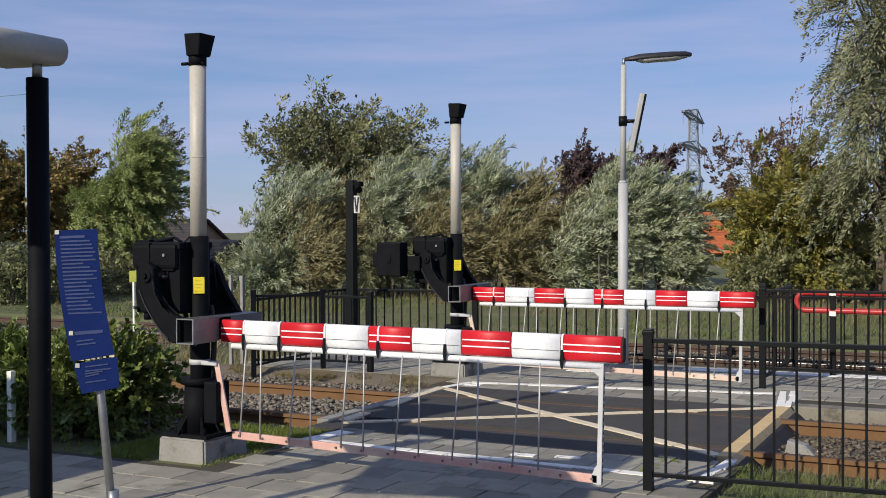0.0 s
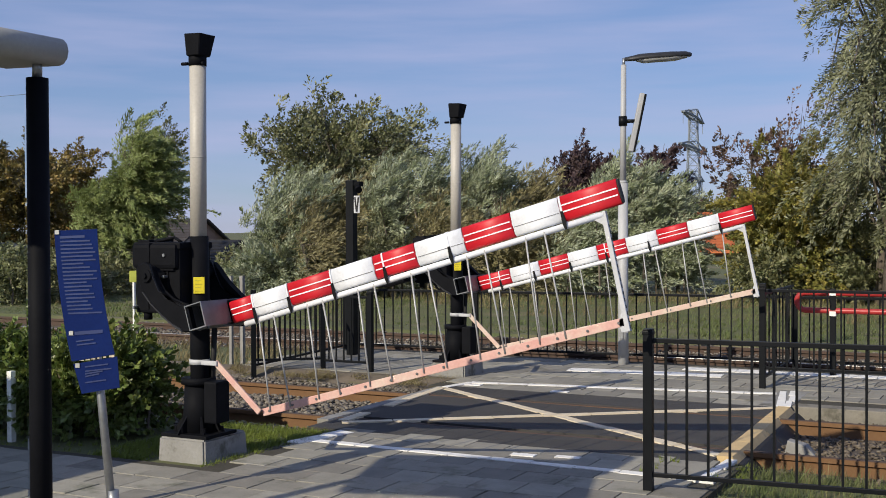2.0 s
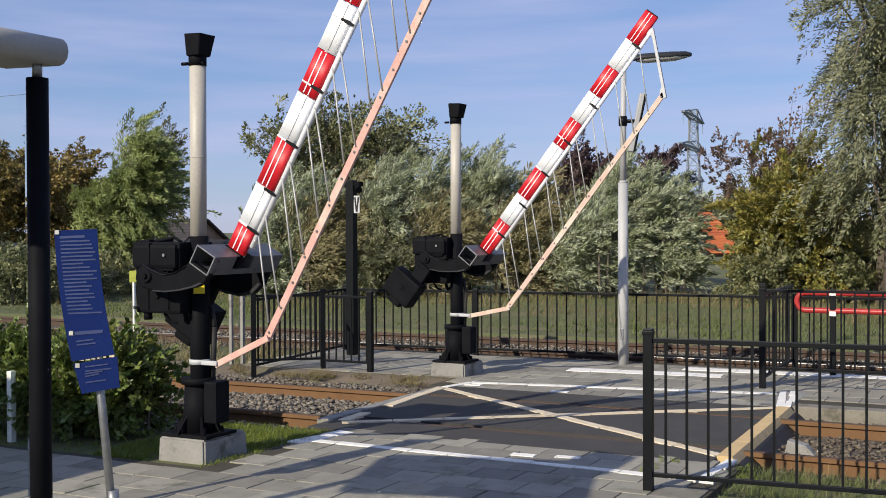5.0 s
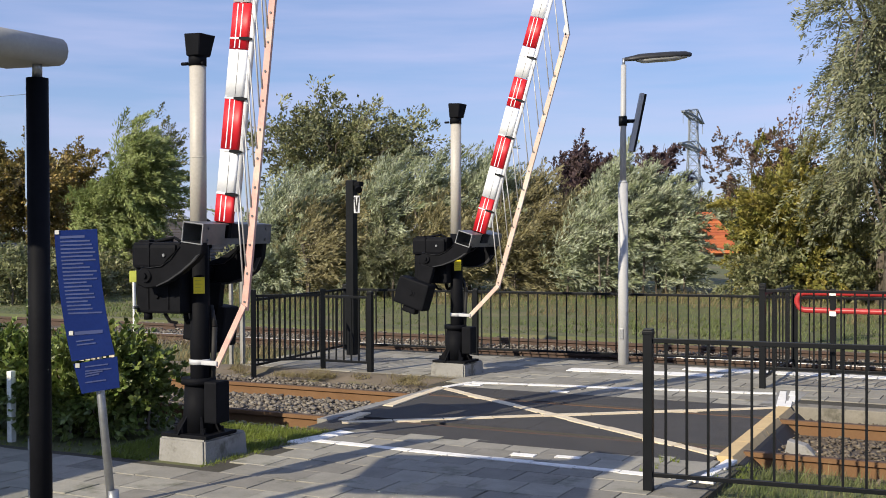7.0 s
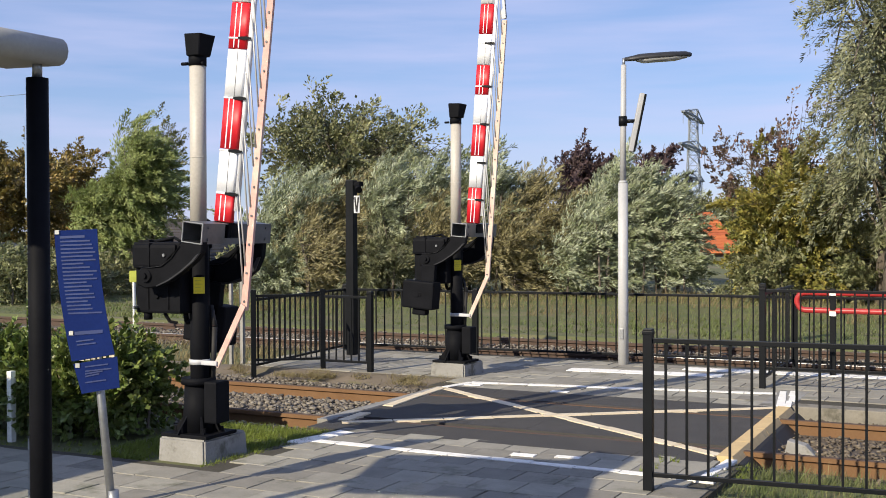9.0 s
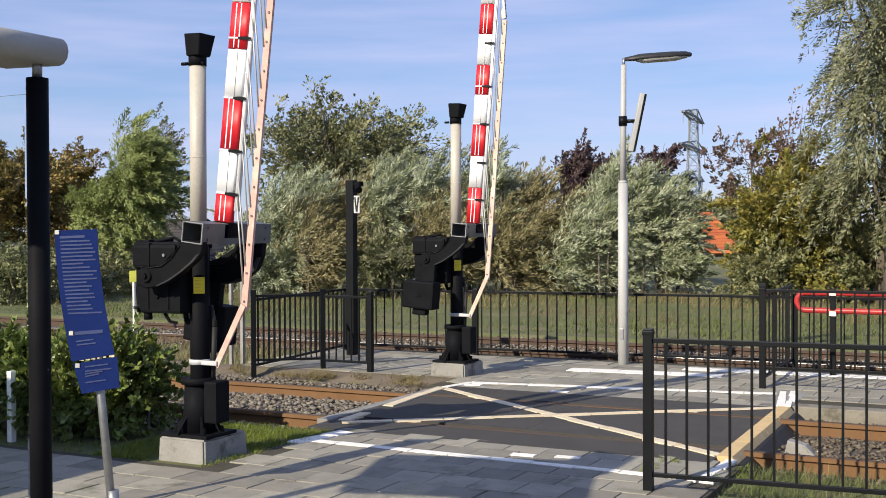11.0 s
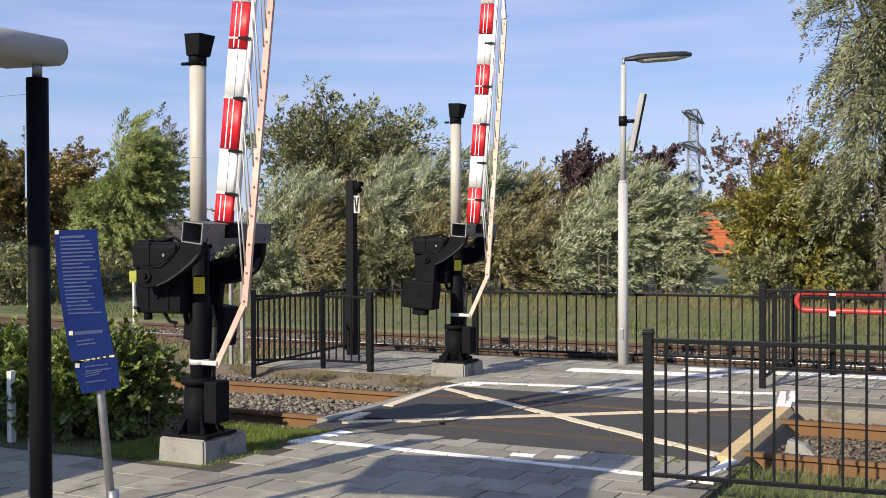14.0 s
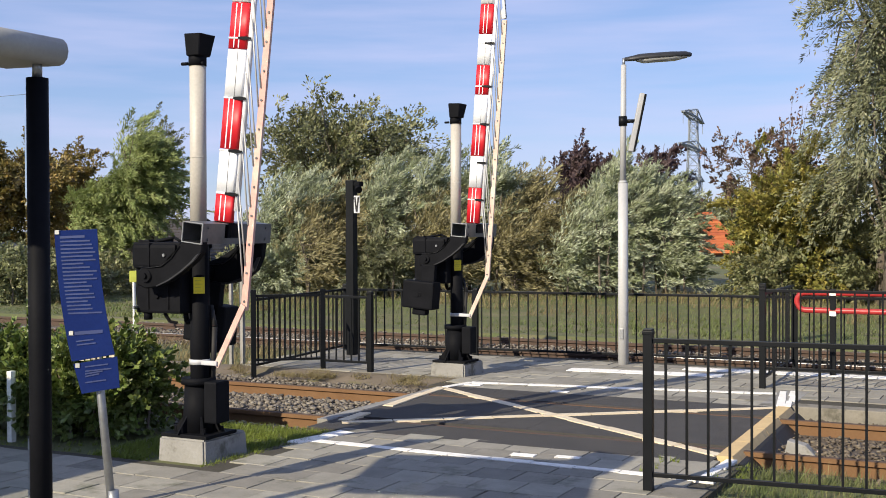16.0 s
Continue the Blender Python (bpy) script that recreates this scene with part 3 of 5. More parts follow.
    for c in ((0.27, 0.41, y0, y1, -0.295, -0.287), (0.27, 0.41, y0, -0.07, -0.458, -0.45), (0.27, 0.31, -0.07, 0.13, -0.458, -0.45),
              (0.27, 0.41, 0.13, y1, -0.458, -0.45), (0.402, 0.41, y0, -0.03, -0.45, -0.295), (0.402, 0.41, 0.1, y1, -0.45, -0.295),
              (0.27, 0.278, y0 + 0.02, y1 - 0.02, -0.45, -0.295), (0.279, 0.401, 0.125, 0.133, -0.45, -0.34),
              (0.279, 0.401, -0.086, -0.074, -0.45, -0.295), (0.279, 0.401, 0.24, 0.252, -0.45, -0.295)):
        part("beam_plate", made(box, *c), M["plate"], boom, "dull grey metal plate of the cross beam")
    for yy, uu in ((-0.25, 0.30), (-0.25, 0.38), (0.2, 0.30), (0.4, 0.38), (0.4, 0.30)):
        part("beam_bolt", made(tube, (uu, yy, -0.468), (uu, yy, -0.455), 0.011, 0.011, 6), M["plate"], boom)
    bm = made(box, 0.30, 0.46, -0.02, 0.02, -0.446, -0.326, 0.006)
    part("boom_socket", bm, M["black"], boom, "black socket holding the boom")
    bm = bmesh.new()
    for c in ((0.268, 0.412, -0.293, -0.286), (0.268, 0.412, -0.459, -0.452), (0.405, 0.412, -0.452, -0.293), (0.268, 0.275, -0.452, -0.293)):
        box(bm, c[0], c[1], y0 - 0.004, y0 + 0.003, c[2], c[3])
    part("beam_rim", bm, M["steel"], boom, "bright bare metal rim of the cross beam")
    # red and white sheaths
    for (a, b), col in stripes:
        s = part("sheath", made(sheath, a + 0.203, b + 0.197, 0.026, 0.078, -0.386), M[col], boom, col + " reflective sheath")
        if col == "red":
            for zz in (-0.366, -0.406):
                bm = made(box, a + 0.21, b + 0.19, -0.0285, -0.022, zz - 0.004, zz + 0.004)
                part("reflective_line", bm, M["white"], s)
        else:
            part("seam_line", made(box, a + 0.21, b + 0.19, -0.0282, -0.022, -0.407, -0.404), M["plate"], s)
    last = max(b for (a, b), c in stripes)
    part("end_cap", made(sheath, last + 0.198, last + 0.208, 0.023, 0.072, -0.386), M["dark"], boom, "black boom end cap")
    part("lower_tube", made(tube, (0.50, 0, -0.489), (end - 0.12, 0, -0.489), 0.02, 0.02, 12), M["white"], boom, "white lower tube")
    for xs in straps:
        xs += 0.2
        bm = bmesh.new()
        sheath(bm, xs - 0.006, xs + 0.006, 0.0295, 0.081, -0.386)
        part("strap", bm, M["white"], boom, "white strap round the boom")
        bm = made(prism, [(xs - 0.008, -0.4), (xs + 0.008, -0.4), (xs + 0.013, -0.47), (xs + 0.006, -0.512), (xs - 0.006, -0.512), (xs - 0.013, -0.47)], -0.034, -0.029)
        part("strap_clip", bm, M["fence"], boom, "dark clip under the boom")
    # counterweight
    s = weight_side
    wy = 0.44 if s > 0 else -0.37
    bm = made(box, -0.53, -0.235, wy - 0.09, wy + 0.09, -0.19, 0.18, 0.018)
    f = wy - 0.095
    box(bm, -0.4, -0.35, f, f + 0.02, -0.05, 0.05, 0.004)
    tube(bm, (-0.375, f - 0.006, 0.0), (-0.375, f + 0.02, 0.0), 0.03, 0.03, 10)
    box(bm, -0.6, -0.53, wy - 0.05, wy + 0.05, -0.09, 0.07, 0.015)
    part("counterweight", bm, M["black"], boom, "black boxed counterweight")
    bm = made(box, -0.31, -0.06, wy - s * 0.06 - 0.03, wy - s * 0.06 + 0.03, -0.13, 0.03, 0.01)
    part("weight_arm", bm, M["black"], boom)
    # hanging skirt
    bar_len = end - 0.13 - 0.51
    bm = made(box, 0, bar_len, -0.012, 0.012, -0.026, 0.026, 0.004)
    faded = M["pink"] if s > 0 else M["pale_pink"]
    bar = part("bottom_bar", bm, faded, ob, "faded red and white wooden bottom bar")
    for k in range(14):
        u = 0.06 + k * (bar_len - 0.1) / 13
        part("bar_bolt", made(tube, (u, -0.018, 0), (u, 0.018, 0), 0.009, 0.009, 6), M["plate"], bar)
    MOVES.append((bar, "bar", None, ob, angles))
    bm = made(box, -0.02, LINK + 0.02, -0.045, -0.03, -0.022, 0.022, 0.004)
    link = part("link", bm, faded, ob, "faded pink link bar from the mast")
    MOVES.append((link, "link", None, ob, angles))
    bm = made(box, -0.02, 0.695, -0.016, 0.016, -0.015, 0.015, 0.004)
    prism(bm, [(0.56, 0.0), (0.6, -0.03), (0.64, -0.045), (0.69, -0.04), (0.7, 0.0)], -0.012, 0.012)
    prism(bm, [(-0.02, 0.0), (-0.02, -0.07), (0.015, -0.07), (0.07, 0.0)], -0.012, 0.012)
    post = part("end_post", bm, M["post"], ob, "pale grey hanging end post")
    for k in range(16):
        part("post_hole", made(box, 0.06 + k * 0.04, 0.08 + k * 0.04, -0.006, 0.006, 0.0135, 0.0165), M["dark"], post)
    MOVES.append((post, "post", end - 0.12, ob, angles))
    u = 0.63
    k = 0
    while u < end - 0.25:
        h = part("hanger", made(tube, (0, 0, 0), (HANG + 0.01 + 0.03 * u / end, 0, 0), 0.0058, 0.0058, 8), M["rod"], ob, "thin galvanised hanger rod")
        MOVES.append((h, "hanger", (u, -0.045 if k % 2 == 0 else 0.0), ob, angles))
        u += 0.125 if k % 2 == 0 else 0.285
        k += 1
    return ob


def stripe_list(cuts):
    return [((a, b), "red" if k % 2 == 0 else "white") for k, (a, b) in enumerate(zip(cuts, cuts[1:]))]


barrier(-5.205, 6.375, stripe_list((0.215, 0.41, 0.72, 1.08, 1.41, 1.73, 2.08, 2.42, 2.74, 3.12)), 1, NEAR, 3.31, (0.415, 0.712, 1.075, 1.485, 1.97, 2.75),
        "black and cream level crossing barrier with red-white boom beside the pavement")
barrier(-5.56, 11.16, stripe_list((0.215, 0.60, 0.94, 1.28, 1.60, 1.92, 2.25, 2.57, 2.89, 3.23)), -1, FAR, 3.42, (0.47, 0.87, 1.285, 1.69, 2.15, 2.885),
        "black and cream level crossing barrier with red-white boom, beyond the track")


def skirt(phi):
    """For the boom's angle: the boom's turn, the bar's left end, all in the barrier's plane."""
    c, s = math.cos(radians(phi)), math.sin(radians(phi))

    def at(u, w):
        return Vector((PIVOT.x + u * c - w * s, 0, PIVOT.z + u * s + w * c))
    p = at(0.515, -0.485)
    k = 0
    while k < len(SWING) - 2 and phi > SWING[k + 1][0]:
        k += 1
    (f0, a0, r0), (f1, a1, r1) = SWING[k], SWING[k + 1]
    f = (phi - f0) / (f1 - f0)
    a, r = radians(a0 + (a1 - a0) * f), r0 + (r1 - r0) * f
    left = LINK_AT + Vector((math.cos(a), 0, math.sin(a))) * r
    return at, p, left


def motions():
    for ob, kind, extra, root, angles in MOVES:
        rows = []
        for t, phi in angles:
            at, p, left = skirt(phi)
            v = left - p
            if kind == "boom":
                m = pose(PIVOT.x, 0, PIVOT.z, 0, -phi, 0)
            elif kind == "bar":
                m = pose(left.x, 0, left.z, 0, -phi + 1.0 * max(0.0, 1 - phi / 25), 0)
            elif kind == "link":
                e = left - LINK_AT
                m = pose(LINK_AT.x, 0, LINK_AT.z, 0, -math.degrees(math.atan2(e.z, e.x)), 0)
            elif kind == "post":
                q = at(extra, -0.49)
                m = pose(q.x, 0.0, q.z, 0, -math.degrees(math.atan2(v.z, v.x)), 0)
            elif kind == "hanger":
                u, shift = extra
                q = at(u, -0.485)
                w = v + Vector((math.cos(radians(phi)), 0, math.sin(radians(phi)))) * shift
                m = pose(q.x, -0.016, q.z, 0, -math.degrees(math.atan2(w.z, w.x)), 0)
            else:
                continue
            rows.append((t, m))
        walk(ob, rows)
    sway()


# ---- street furniture ----
def street_lamp():
    ob = thing("street_lamp", pose(-4.21, 12.86, 0), "grey steel street lamp with a long flat head", "street lamp")
    bm = made(tube, (0, 0, -0.3), (0, 0, 2.12), 0.063, 0.057, 20)
    tube(bm, (0, 0, 2.12), (0, 0, 2.15), 0.057, 0.04, 20)
    part("lower_pole", bm, M["lamp_grey"], ob)
    part("upper_pole", made(tube, (0, 0, 2.14), (0.01, 0, 3.5), 0.038, 0.031, 16), M["lamp_grey"], ob)
    part("spigot", made(tube, (0.01, 0, 3.48), (0.014, 0, 3.58), 0.017, 0.017, 10), M["steel"], ob)
    part("service_hatch", made(box, -0.02, 0.02, -0.069, -0.055, 0.3, 0.42, 0.003), M["steel"], ob)
    mm = Matrix.Translation((0.0, 0.0, 3.555)) @ pose(0, 0, 0, 0, -4.0, 27)
    bm = bmesh.new()
    n = 14
    rings = []
    for x, w, h in ((0.02, 0.03, 0.03), (0.12, 0.05, 0.045), (0.2, 0.09, 0.06), (0.55, 0.095, 0.06), (0.74, 0.085, 0.05), (0.80, 0.045, 0.03)):
        rings.append([bm.verts.new(mm @ Vector((x, w * math.cos(k * math.tau / n), max(-0.012, h * math.sin(k * math.tau / n))))) for k in range(n)])
    for a, b in zip(rings, rings[1:]):
        for k in range(n):
            bm.faces.new((a[k], a[(k + 1) % n], b[(k + 1) % n], b[k])).smooth = True
    bm.faces.new(rings[0])
    bm.faces.new(rings[-1][::-1])
    part("lamp_head", bm, M["sheen_black"], ob, "dark grey lamp head")
    bm = bmesh.new()
    rings = []
    for x, w, h in ((0.16, 0.04, 0.02), (0.24, 0.08, 0.045), (0.6, 0.085, 0.045), (0.75, 0.06, 0.02)):
        rings.append([bm.verts.new(mm @ Vector((x, w * math.cos(k * math.pi / 7), -0.008 - h * math.sin(k * math.pi / 7)))) for k in range(8)])
    for a, b in zip(rings, rings[1:]):
        for k in range(7):
            bm.faces.new((a[k], a[k + 1], b[k + 1], b[k])).smooth = True
    part("diffuser", bm, M["lens"], ob, "clouded lamp diffuser")
    # slanting box on a bracket
    m2 = Matrix.Translation((0.155, 0.07, 2.825)) @ pose(0, 0, 0, 0, 11.5, 27)
    part("loudspeaker_column", made(box, -0.04, 0.012, -0.04, 0.04, -0.345, 0.345, 0.006, m2), M["lamp_grey"], ob, "slanted pale loudspeaker column")
    part("speaker_face", made(box, 0.0135, 0.036, -0.046, 0.038, -0.34, 0.34, 0.003, m2), M["fence"], ob, "black perforated face")
    bm = made(tube, (0, 0, 2.79), (0, 0, 2.9), 0.05, 0.05, 16)
    tube(bm, (0.03, 0.02, 2.845), (0.14, 0.06, 2.845), 0.022, 0.022, 8)
    part("bracket", bm, M["fence"], ob)


street_lamp()


def camera_post():
    ob = thing("signal_post", pose(-7.65, 12.4, -0.1), "tall black square post with a small spotlight", "signal post")
    part("column", made(box, -0.055, 0.055, -0.055, 0.055, -0.2, 2.32, 0.006), M["fence"], ob)
    bm = made(box, 0.06, 0.15, -0.05, 0.05, 2.24, 2.3, 0.008)
    tube(bm, (0.1, -0.02, 2.24), (0.16, -0.08, 2.19), 0.035, 0.045, 12)
    part("spotlight", bm, M["black"], ob)
    pl = part("sign_plate", made(box, 0.09, 0.175, -0.09, -0.083, 1.90, 2.12, 0.002), M["post"], ob, "small white plate with a black letter")
    bm = bmesh.new()
    prism(bm, [(0.096, 2.1), (0.118, 2.1), (0.133, 1.97), (0.148, 2.1), (0.17, 2.1), (0.143, 1.915), (0.123, 1.915)], -0.096, -0.0905)
    part("letter_mark", bm, M["dark"], pl)
    for z in (2.02,):
        part("plate_arm", made(box, 0.06, 0.1, -0.083, -0.06, z - 0.02, z + 0.02), M["fence"], ob)


camera_post()


def red_rail():
    ob = thing("guard_rail", pose(-2.24, 12.8, 0), "red painted tubular guard rail on a dark post", "guard rail")
    bm = bmesh.new()
    r = 0.031
    zc, h = 0.79, 0.095
    pts = [(2.6, 0, zc + h), (0.14, 0, zc + h)]
    for k in range(1, 20):
        g = math.pi / 2 + k * math.pi / 20
        pts.append((0.11 + h * 1.0 * math.cos(g) , 0, zc + h * math.sin(g)))
    pts += [(0.14, 0, zc - h), (2.6, 0, zc - h)]
    for a, b in zip(pts, pts[1:]):
        tube(bm, a, b, r, r, 16, False)
    part("rail_loop", bm, M["redrail"], ob)
    part("upright", made(box, 0.36, 0.42, -0.03, 0.03, -0.2, 0.93, 0.004), M["fence"], ob, "dark upright with white bands")
    for z in (0.86, 0.64):
        part("band", made(box, 0.357, 0.423, -0.034, 0.034, z, z + 0.05), M["mark"], ob)


red_rail()


def info_sign():
    """A tall bent blue board and a small one beneath on a leaning steel post."""
    ob = thing("information_sign", pose(-4.655, 4.945, 0, 0, 0, 27.1), "dark blue bent information board on a leaning steel post", "sign")
    lean = math.radians(-6.0)
    dx, dz = math.sin(lean), math.cos(lean)
    bm = made(tube, (0, 0.01, -0.2), (dx * 1.3, 0.02, 1.3), 0.024, 0.024, 14)
    part("post", bm, M["steel"], ob)
    part("sleeve", made(tube, (0, 0.01, -0.1), (dx * 0.09, 0.01, 0.09), 0.032, 0.032, 14), M["steel"], ob)

    def board(rows, thick=0.006):
        bm = bmesh.new()
        f, b = [], []
        for xl, xr, y, zl, zr in rows:
            f.append([bm.verts.new((xl, y, zl)), bm.verts.new((xr, y, zr))])
            b.append([bm.verts.new((xl, y + thick, zl)), bm.verts.new((xr, y + thick, zr))])
        for k in range(len(rows) - 1):
            bm.faces.new((f[k][0], f[k][1], f[k + 1][1], f[k + 1][0]))
            bm.faces.new((b[k][0], b[k + 1][0], b[k + 1][1], b[k][1]))
            bm.faces.new((f[k][0], f[k + 1][0], b[k + 1][0], b[k][0]))
            bm.faces.new((f[k][1], b[k][1], b[k + 1][1], f[k + 1][1]))
        for k in (0, -1):
            bm.faces.new((f[k][0], f[k][1], b[k][1], b[k][0]))
        return bm
    rows = []
    for k in range(13):
        s = k / 12                      # from the foot up
        xl = -0.227 - 0.16 * s + 0.075 * s * s
        rows.append((xl, xl + 0.245 - 0.003 * s, -0.03 - 0.02 * s * s, 0.835 + 0.745 * s, 0.875 + 0.715 * s))
    big = part("board", board(rows), M["blue"], ob, "bent blue enamel board with faint print")
    rnd = random.Random(5)
    for k in range(21):
        z = 1.535 - k * 0.0215
        s = (z - 0.855) / 0.73
        xl = -0.227 - 0.16 * s + 0.075 * s * s
        y = -0.033 - 0.02 * s * s
        w = rnd.uniform(0.12, 0.2) if k else 0.14
        bm = bmesh.new()
        v = [bm.verts.new(c) for c in ((xl + 0.03, y, z), (xl + 0.03 + w, y, z + 0.006), (xl + 0.03 + w, y, z + 0.006 + (0.009 if k else 0.014)), (xl + 0.03, y, z + (0.009 if k else 0.014)))]
        bm.faces.new(v)
        part("print_line", bm, M["print"], big)
    for z, w in ((0.985, 0.16), (0.945, 0.1), (0.925, 0.11)):
        s = (z - 0.855) / 0.73
        xl = -0.227 - 0.16 * s + 0.075 * s * s
        bm = bmesh.new()
        h = 0.02 if w > 0.15 else 0.008
        bm.faces.new([bm.verts.new(c) for c in ((xl + 0.045, -0.034, z), (xl + 0.045 + w, -0.034, z + 0.012), (xl + 0.045 + w, -0.034, z + 0.012 + h), (xl + 0.045, -0.034, z + h))])
        part("print_line", bm, M["print"], big)
    bm = bmesh.new()
    for k in range(6):
        u = -0.185 + 0.034 * k
        box(bm, u, u + rnd.uniform(0.012, 0.03), -0.026, -0.018, 0.838 + 0.004 * k, 0.838 + 0.004 * k + rnd.uniform(0.006, 0.018))
    part("fixing_strip", bm, M["markc"], ob, "torn pale strip between the boards")
    small = part("lower_board", board([(-0.172, 0.045, -0.03, 0.65, 0.685), (-0.218, 0.032, -0.03, 0.82, 0.862)]), M["blue"], ob, "small blue board below")
    for k, (z, w) in enumerate(((0.80, 0.13), (0.775, 0.15), (0.76, 0.1), (0.745, 0.08), (0.71, 0.12))):
        bm = bmesh.new()
        bm.faces.new([bm.verts.new(c) for c in ((-0.15, -0.034, z), (-0.15 + w, -0.034, z + 0.016), (-0.15 + w, -0.034, z + 0.024), (-0.15, -0.034, z + 0.008))])
        part("print_line", bm, M["print"], small)
    for x, z in ((-0.308, 1.56), (-0.24, 0.985), (-0.205, 0.80)):
        part("mark_square", made(box, x, x + 0.024, -0.056 if z > 1 else -0.036, -0.028, z, z + 0.024), M["lens"], ob)


info_sign()


def shelter():
    ob = thing("platform_shelter", pose(0, 0, 0), "platform shelter with a pale rounded roof edge on black posts", "shelter")
    x, y = -3.633, 3.436
    part("post", made(tube, (x, y, -0.2), (x, y, 2.206), 0.0446, 0.0446, 24), M["black"], ob)
    part("post_neck", made(tube, (x, y, 2.198), (x, y, 2.30), 0.0205, 0.0205, 14), M["steel"], ob)
    # rounded roof edge, running back along the shelter
    bm = bmesh.new()
    prof = []
    for k in range(7):
        g = -math.pi / 2 + k * math.pi / 6
        prof.append((0.051 * math.cos(g), 2.319 + 0.057 * math.sin(g)))
    prof += [(-0.307, 2.418), (-0.307, 2.2715)]
    xo = -3.582
    a = [bm.verts.new((xo + p, 2.96, q)) for p, q in prof]
    b = [bm.verts.new((xo + p, 3.509, q)) for p, q in prof]
    n = len(prof)
    for k in range(n):
        bm.faces.new((a[k], a[(k + 1) % n], b[(k + 1) % n], b[k])).smooth = k < 6
    bm.faces.new(a)
    bm.faces.new(b[::-1])
    bmesh.ops.bevel(bm, geom=[e for e in bm.edges if e.calc_length() < 0.5 and e.is_manifold and e.calc_face_angle(0) > 1.2], offset=0.015, segments=3, affect="EDGES")
    part("roof_edge", bm, M["grey"], ob, "pale rounded roof edge")
    # unseen slab, sized and turned to cast the shadow on the near tiles
    part("roof", made(box, -0.72, 0.72, -0.54, 0.54, 2.30, 2.395, 0.02, pose(-4.28, 2.5, 0, 0, 0, 16)), M["grey"], ob, "flat grey roof slab out of view, placed for its shadow")
    # second unseen slab, added only to shade the ground at far left
    part("roof", made(box, -9.4, -6.6, -2.17, 2.94, 2.30, 2.395, 0.02), M["grey"], ob, "flat grey roof slab out of view, placed for its shadow")
    # added posts under the two unseen slabs
    for x, y in ((-3.72, 2.6), (-4.85, 2.3), (-7.3, -1.95), (-9.2, -1.95)):
        part("post", made(tube, (x, y, -0.2), (x, y, 2.31), 0.0446, 0.0446, 16), M["black"], ob)
    part("side_glass", made(box, -4.31, -3.68, 3.41, 3.421, 0.25, 2.14), GLASS, ob, "clear side pane").visible_shadow = False


def clear_glass():
    m = bpy.data.materials.new("clear_glass")
    m.use_nodes = True
    b = m.node_tree.nodes["Principled BSDF"]
    b.inputs["Base Color"].default_value = (0.93, 0.97, 0.95, 1)
    b.inputs["Roughness"].default_value = 0.02
    b.inputs["Transmission Weight"].default_value = 1.0
    b.inputs["IOR"].default_value = 1.05
    return m


GLASS = clear_glass()
shelter()


def stake(x, y, h, r, material, label, cap=None, name="marker_stake"):
    ob = thing(name, pose(x, y, 0), label, "marker post")
    part("stake", made(box, -r, r, -r, r, -0.25, h, 0.004), material, ob)
    if cap:
        part("marker_plate", made(box, -0.085, 0.085, -0.02, 0.0, h - 0.02, h + 0.17, 0.004), cap, ob)


stake(-13.23, 14.56, 0.76, 0.019, M["mark"], "white stake with a yellow-green plate beside the far track", mat("lime_plate", (0.30, 0.33, 0.04), None, 4, 0.6))
stake(-8.66, 11.23, 1.03, 0.02, M["concrete"], "weathered pale concrete post beside the path")
stake(-8.59, 11.36, 1.03, 0.026, M["concrete"], "weathered pale concrete post beside the path")
stake(-7.0, 6.33, 0.5, 0.024, M["mark"], "slim white plastic edge post by the shelter")


# ---- houses and pylon ----
def house(name, x, y, ang, w, d, eave, ridge, roofm, label, windows):
    ob = thing(name, pose(x, y, -0.3, 0, 0, ang), label, "house")
    bm = made(box, -w / 2, w / 2, -d / 2, d / 2, -0.5, eave)
    prism(bm, [(-w / 2, eave), (w / 2, eave), (0, ridge - 0.06)], -d / 2, d / 2)
    part("wall", bm, M["brick"], ob)
    L = math.hypot(w / 2 + 0.3, (ridge - eave) * (w / 2 + 0.3) / (w / 2))
    a = math.degrees(math.atan2(ridge - eave, w / 2))
    n = max(6, int(L / 0.27))
    for s in (-1, 1):
        r = part("roof", made(box, -L, 0, -d / 2 - 0.25, d / 2 + 0.25, -0.06, 0), roofm, ob, "", Matrix.Translation((0, 0, ridge)) @ (pose(0, 0, 0, 0, -a, 0) if s < 0 else pose(0, 0, 0, 0, 0, 180) @ pose(0, 0, 0, 0, -a, 0)))
        row = data("roof_course", made(box, 0, L / n * 1.12, -d / 2 - 0.25, d / 2 + 0.25, 0.0, 0.045), roofm)
        for k in range(n):
            part("roof_course", row, None, r, "", pose(-L + k * L / n, 0, 0.004, 0, 4, 0))
    for u, v0, v1, side in windows:
        mm = pose(0, -d / 2, 0) if side == "f" else pose(w / 2, 0, 0, 0, 0, 90)
        wd = part("window", made(box, u - 0.5, u + 0.5, -0.06, 0.02, v0, v1, 0.01), M["frame"], ob, "white framed window", mm)
        for q in (-0.22, 0.22):
            part("pane", made(box, u + q - 0.19, u + q + 0.19, -0.075, -0.061, v0 + 0.08, v1 - 0.08), M["glass"], wd)
    return ob


house("farmhouse", -41.03, 46.2, 95, 6.0, 7.0, 0.9, 2.52, M["roof"], "low brick farmhouse with a brown tiled roof among trees", [(0.9, 0.15, 0.75, "f"), (-0.9, 0.15, 0.75, "f")])
house("shed", -31.1, 39.2, 95, 3.0, 2.2, 0.75, 1.5, M["dark"], "small dark shed with a black roof beside the farmhouse", [])
